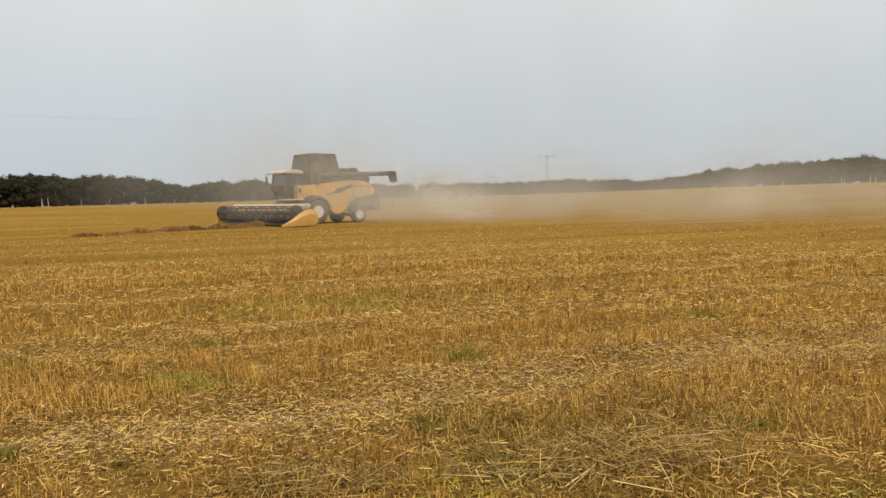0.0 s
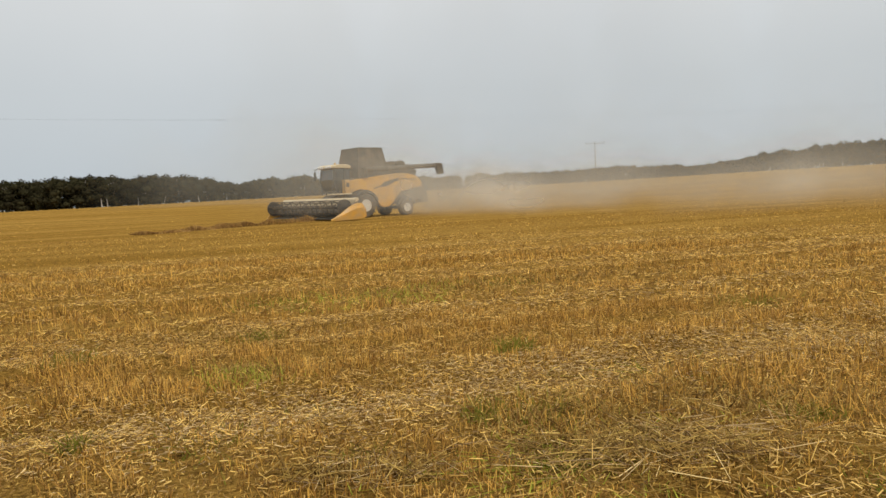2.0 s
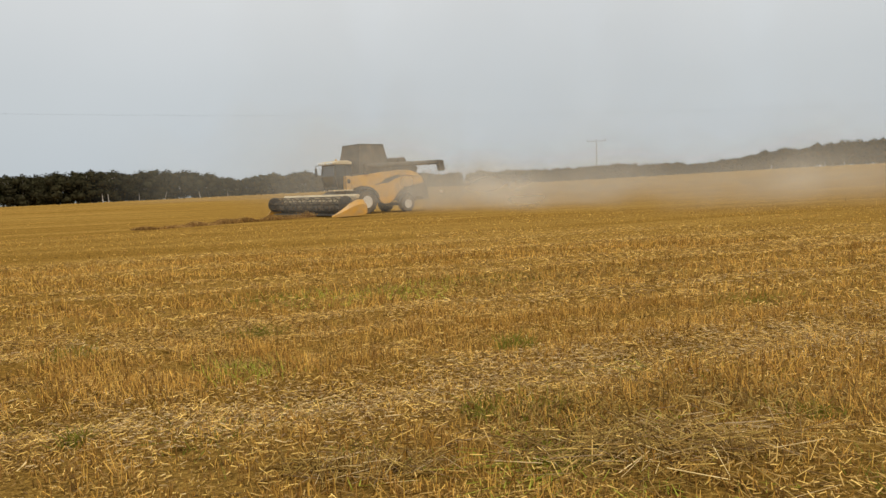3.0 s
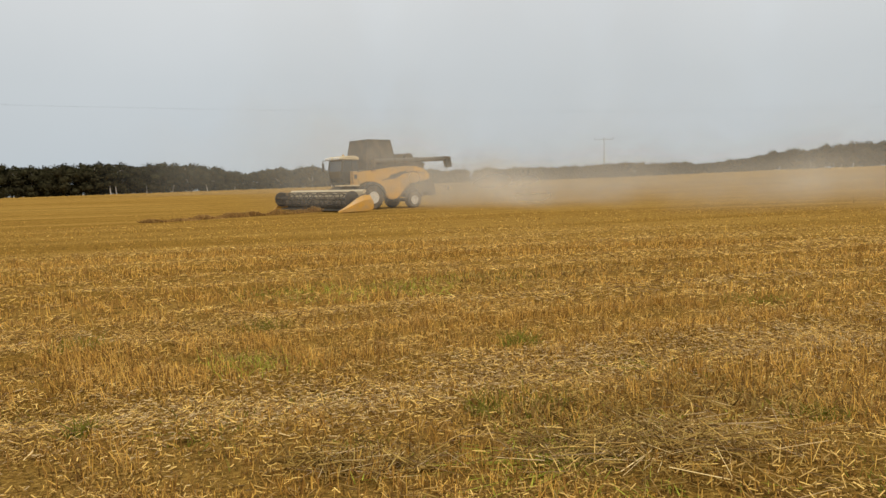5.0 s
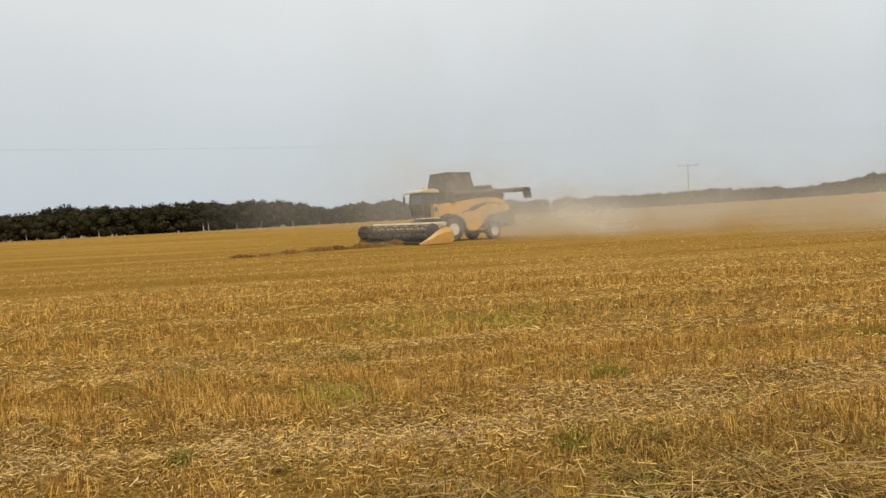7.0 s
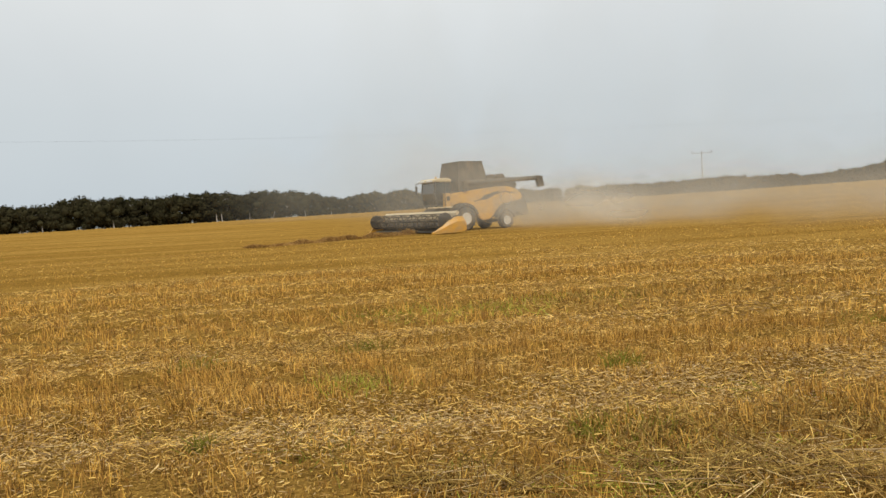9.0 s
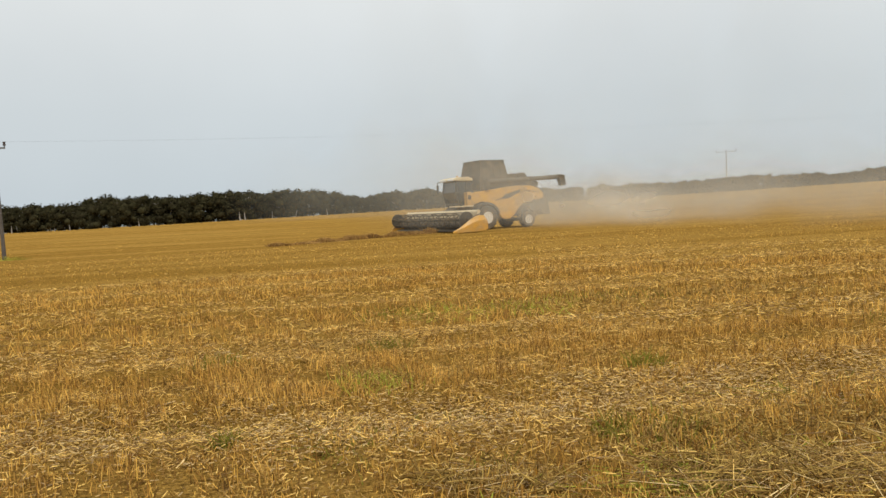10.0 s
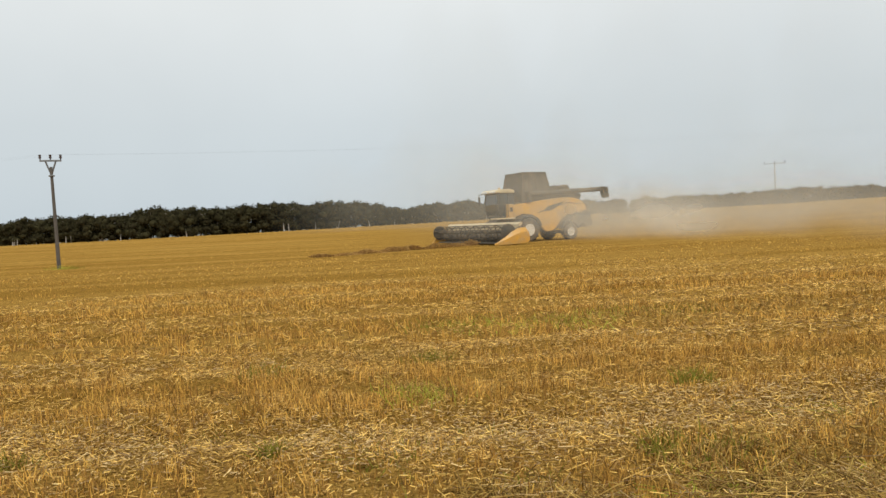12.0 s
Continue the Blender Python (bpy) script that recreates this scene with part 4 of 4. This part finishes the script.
def header():
    """The wide cutting table with its reel; it is hitched to the front of the machine."""
    W = 5.4
    base = new("grain_header")
    tagged(base, "wide yellow cutting header with dark pickup reel", "harvester header")
    part("back_sheet", prism([(3.2, 0.25), (3.2, 1.32), (3.32, 1.42), (3.38, 1.36), (3.34, 0.25)], -W, W, 0.015), CREAM, base, "pale dusty back sheet")
    part("top_tube", rod(bmesh.new(), (3.22, -W, 1.38), (3.22, W, 1.38), 0.1, sides=12), CREAM, base)
    part("table", prism([(3.3, 0.2), (3.3, 0.27), (4.35, 0.14), (4.4, 0.1)], -W, W, 0.006), TANK, base, "worn brown table floor")
    part("table_auger", rod(bmesh.new(), (3.72, -W + 0.05, 0.55), (3.72, W - 0.05, 0.55), 0.2, sides=16), TANK, base, "dusty brown feed auger")
    flight = bmesh.new()
    n, turns = 220, 17
    ring = []
    for k in range(n + 1):
        y = -W + 0.1 + (2 * W - 0.2) * k / n
        a = (k if y < 0 else n - k) / n * turns * math.tau
        ring.append([flight.verts.new((3.72 + r * math.cos(a), y, 0.55 + r * math.sin(a))) for r in (0.19, 0.31)])
    for u, v in zip(ring, ring[1:]):
        flight.faces.new((u[0], u[1], v[1], v[0]))
    part("auger_flight", flight, TANK, base).modifiers.new("thickness", "SOLIDIFY").thickness = 0.008
    teeth = bmesh.new()
    for k in range(140):
        y = -W + 0.04 + (2 * W - 0.08) * k / 139
        rod(teeth, (4.38, y, 0.12), (4.52, y, 0.1), 0.02, 0.004, 4)
    part("cutter_bar", teeth, DARK, base)
    # reel: bats between end discs, with tines
    cx, cz, R = 4.15, 0.86, 0.48
    reel = part("reel_shaft", rod(bmesh.new(), (cx, -W + 0.12, cz), (cx, W - 0.12, cz), 0.08, sides=12), DARK, base, "dark reel tube")
    for k in range(6):
        a = k * math.tau / 6 + 0.3
        p = (cx + R * math.cos(a), cz + R * math.sin(a))
        bat = bmesh.new()
        rod(bat, (p[0], -W + 0.15, p[1]), (p[0], W - 0.15, p[1]), 0.03, sides=8)
        for j in range(32):
            y = -W + 0.2 + (2 * W - 0.4) * j / 31
            rod(bat, (p[0], y, p[1]), (p[0] - 0.05, y, p[1] - 0.2), 0.006, 0.004, 4)
        part("reel_bat", bat, DARK, reel, "dark bat with spring tines")
    for y in [-W + 0.15 + (2 * W - 0.3) * j / 7 for j in range(8)]:
        spider = bmesh.new()
        pts = [(cx + R * math.cos(k * math.tau / 6 + 0.3), y, cz + R * math.sin(k * math.tau / 6 + 0.3)) for k in range(6)]
        for k in range(6):
            rod(spider, (cx, y, cz), pts[k], 0.035, sides=6)
            rod(spider, pts[k], pts[(k + 1) % 6], 0.028, sides=6)
        part("reel_spider", spider, DARK, reel, "dark six-armed reel spider")
    for s in (1, -1):
        disc = lathe([(-0.02, 0.1), (-0.02, R + 0.06), (0.02, R + 0.06), (0.02, 0.1)], 24)
        d = part("reel_end_disc", disc, BLACK, reel, "dark round reel end shield")
        d.location = (cx, s * (W - 0.1), cz)
        part("reel_arm", rods([((3.25, s * (W - 0.02), 1.18), (cx, s * (W - 0.02), cz))], 0.06), DARK, base)
        part("end_sheet", prism([(3.2, 0.12), (3.2, 1.15), (3.7, 0.95), (4.6, 0.3), (4.6, 0.1)], *sorted((s * W, s * (W + 0.05))), 0.01), YELLOW, base, "yellow end sheet")
    # long pointed crop dividers
    for s in (1, -1):
        bm = bmesh.new()
        rings = []
        far = 1.0 if s > 0 else 0.7
        for x, h, w, z0 in ((2.85, 0.55, 0.12, 0.25), (3.1, 0.98, 0.22, 0.14), (3.6, 1.0, 0.24, 0.1), (4.1, 0.8, 0.2, 0.08), (4.6, 0.48, 0.14, 0.07), (5.1, 0.22, 0.08, 0.06), (5.4, 0.1, 0.03, 0.05)):
            y, x, h = s * (W + 0.3), 2.85 + (x - 2.85) * far, h * far
            rings.append([bm.verts.new(p) for p in ((x, y - w, z0), (x, y + w, z0), (x, y + w * 0.95, z0 + h * 0.7), (x, y + w * 0.3, z0 + h), (x, y - w * 0.3, z0 + h), (x, y - w * 0.95, z0 + h * 0.7))])
        for u, v in zip(rings, rings[1:]):
            for k in range(6):
                bm.faces.new((u[k], u[(k + 1) % 6], v[(k + 1) % 6], v[k]))
        bm.faces.new(rings[0])
        bm.faces.new(rings[-1])
        bmesh.ops.recalc_face_normals(bm, faces=bm.faces)
        div = part("crop_divider", bm, YELLOW, base, "long pointed yellow crop divider")
        rod_bm = rods([((2.85 + 2.15 * far, s * (W + 0.3), 0.22), (2.85 + 1.05 * far, s * (W + 0.3), 0.98 * far))], 0.02)
        part("divider_rod", rod_bm, DARK, div)
    return base


HEADING = -138.5
SPOT = (-10.05, 52.2)
ground_here = float(lift(np.array([SPOT[0]]), np.array([SPOT[1]]))[0])
machine = harvester()
machine.matrix_basis = pose(SPOT[0], SPOT[1], ground_here, 0, 0, HEADING)
table = header()
table.matrix_basis = pose(SPOT[0], SPOT[1], ground_here, 0, 0, HEADING) @ pose(-0.45, 0, 0)


# ---- dust thrown up by the chopper, hung as sheets round the camera by bearing ----
def dust():
    # the bank: sheets at bearings from the camera, shaped to fit its view
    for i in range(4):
        veil("dust_cloud", 7.5 - 0.6 * i, -44.0, lambda t, i=i: float(np.interp(t, [0, 0.15, 0.45, 1], [48, 40, 33, 30])) + i * (3.0 + 5.0 * t), lambda t, i=i: 2.9 + 0.5 * i - 0.3 * t, BANK_DUST, "pale brown dust sheet set by bearing past the harvester", i)
    # older dust hanging over the far field, as high as the trees
    for i in range(2):
        veil("dust_haze", 9.0, -46.0, lambda t, i=i: 84.0 + 34 * i, lambda t, i=i: 9.0 + 4.0 * i, FAR_DUST, "thin beige dust hanging over the field", 20 + i)
    # fine veil hung between camera and machine to haze it in view
    for i in range(2):
        veil("dust_veil", 18.0 + 3 * i, 1.0, lambda t, i=i: 41.5 + 2.0 * t + 2.0 * i, lambda t, i=i: 7.0 + i, FINE_DUST, "fine beige dust between camera and harvester", 40 + i)
    # dust risen high and thin
    veil("dust_haze", 25.0, -38.0, lambda t: 105.0, lambda t: 34.0, HIGH_DUST, "faint beige dust risen high over the field", 50)
    veil("dust_haze", 31.0, 2.0, lambda t: 128.0, lambda t: 16.0, HIGH_DUST, "faint beige dust before the windbreak", 51)
    # dense puff, hung nearer the camera to cover the machine's rear in view
    for i in range(3):
        veil("dust_puff", 8.8 - 0.6 * i, -3.0 - 4.0 * i, lambda t, i=i: 45.0 + 4.0 * i - 2.0 * t, lambda t, i=i: 2.9 + 0.4 * i, PUFF_DUST, "dense pale dust puff in front of the harvester's rear", 60 + i)


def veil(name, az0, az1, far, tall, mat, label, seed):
    """One wavy sheet of hanging dust, laid between two bearings from the camera."""
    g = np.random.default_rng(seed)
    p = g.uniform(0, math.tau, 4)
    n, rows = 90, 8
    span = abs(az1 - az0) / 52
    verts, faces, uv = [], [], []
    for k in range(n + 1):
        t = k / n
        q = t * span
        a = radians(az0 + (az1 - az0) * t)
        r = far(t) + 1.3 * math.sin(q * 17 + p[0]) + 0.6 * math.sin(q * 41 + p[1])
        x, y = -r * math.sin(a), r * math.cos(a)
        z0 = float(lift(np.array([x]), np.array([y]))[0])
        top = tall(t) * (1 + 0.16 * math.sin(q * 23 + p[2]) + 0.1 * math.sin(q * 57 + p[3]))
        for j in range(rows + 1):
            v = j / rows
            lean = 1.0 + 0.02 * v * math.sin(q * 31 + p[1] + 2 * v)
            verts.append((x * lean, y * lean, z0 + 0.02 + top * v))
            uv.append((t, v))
    for k in range(n):
        for j in range(rows):
            o = k * (rows + 1) + j
            faces.append((o, o + rows + 1, o + rows + 2, o + 1))
    me = bpy.data.meshes.new(name)
    me.from_pydata(verts, [], faces)
    layer = me.uv_layers.new(name="along")
    for loop in me.loops:
        layer.data[loop.index].uv = uv[loop.vertex_index]
    me.materials.append(mat)
    me.polygons.foreach_set("use_smooth", [True] * len(me.polygons))
    return tagged(new(name, me), label, "dust", kind="stuff")


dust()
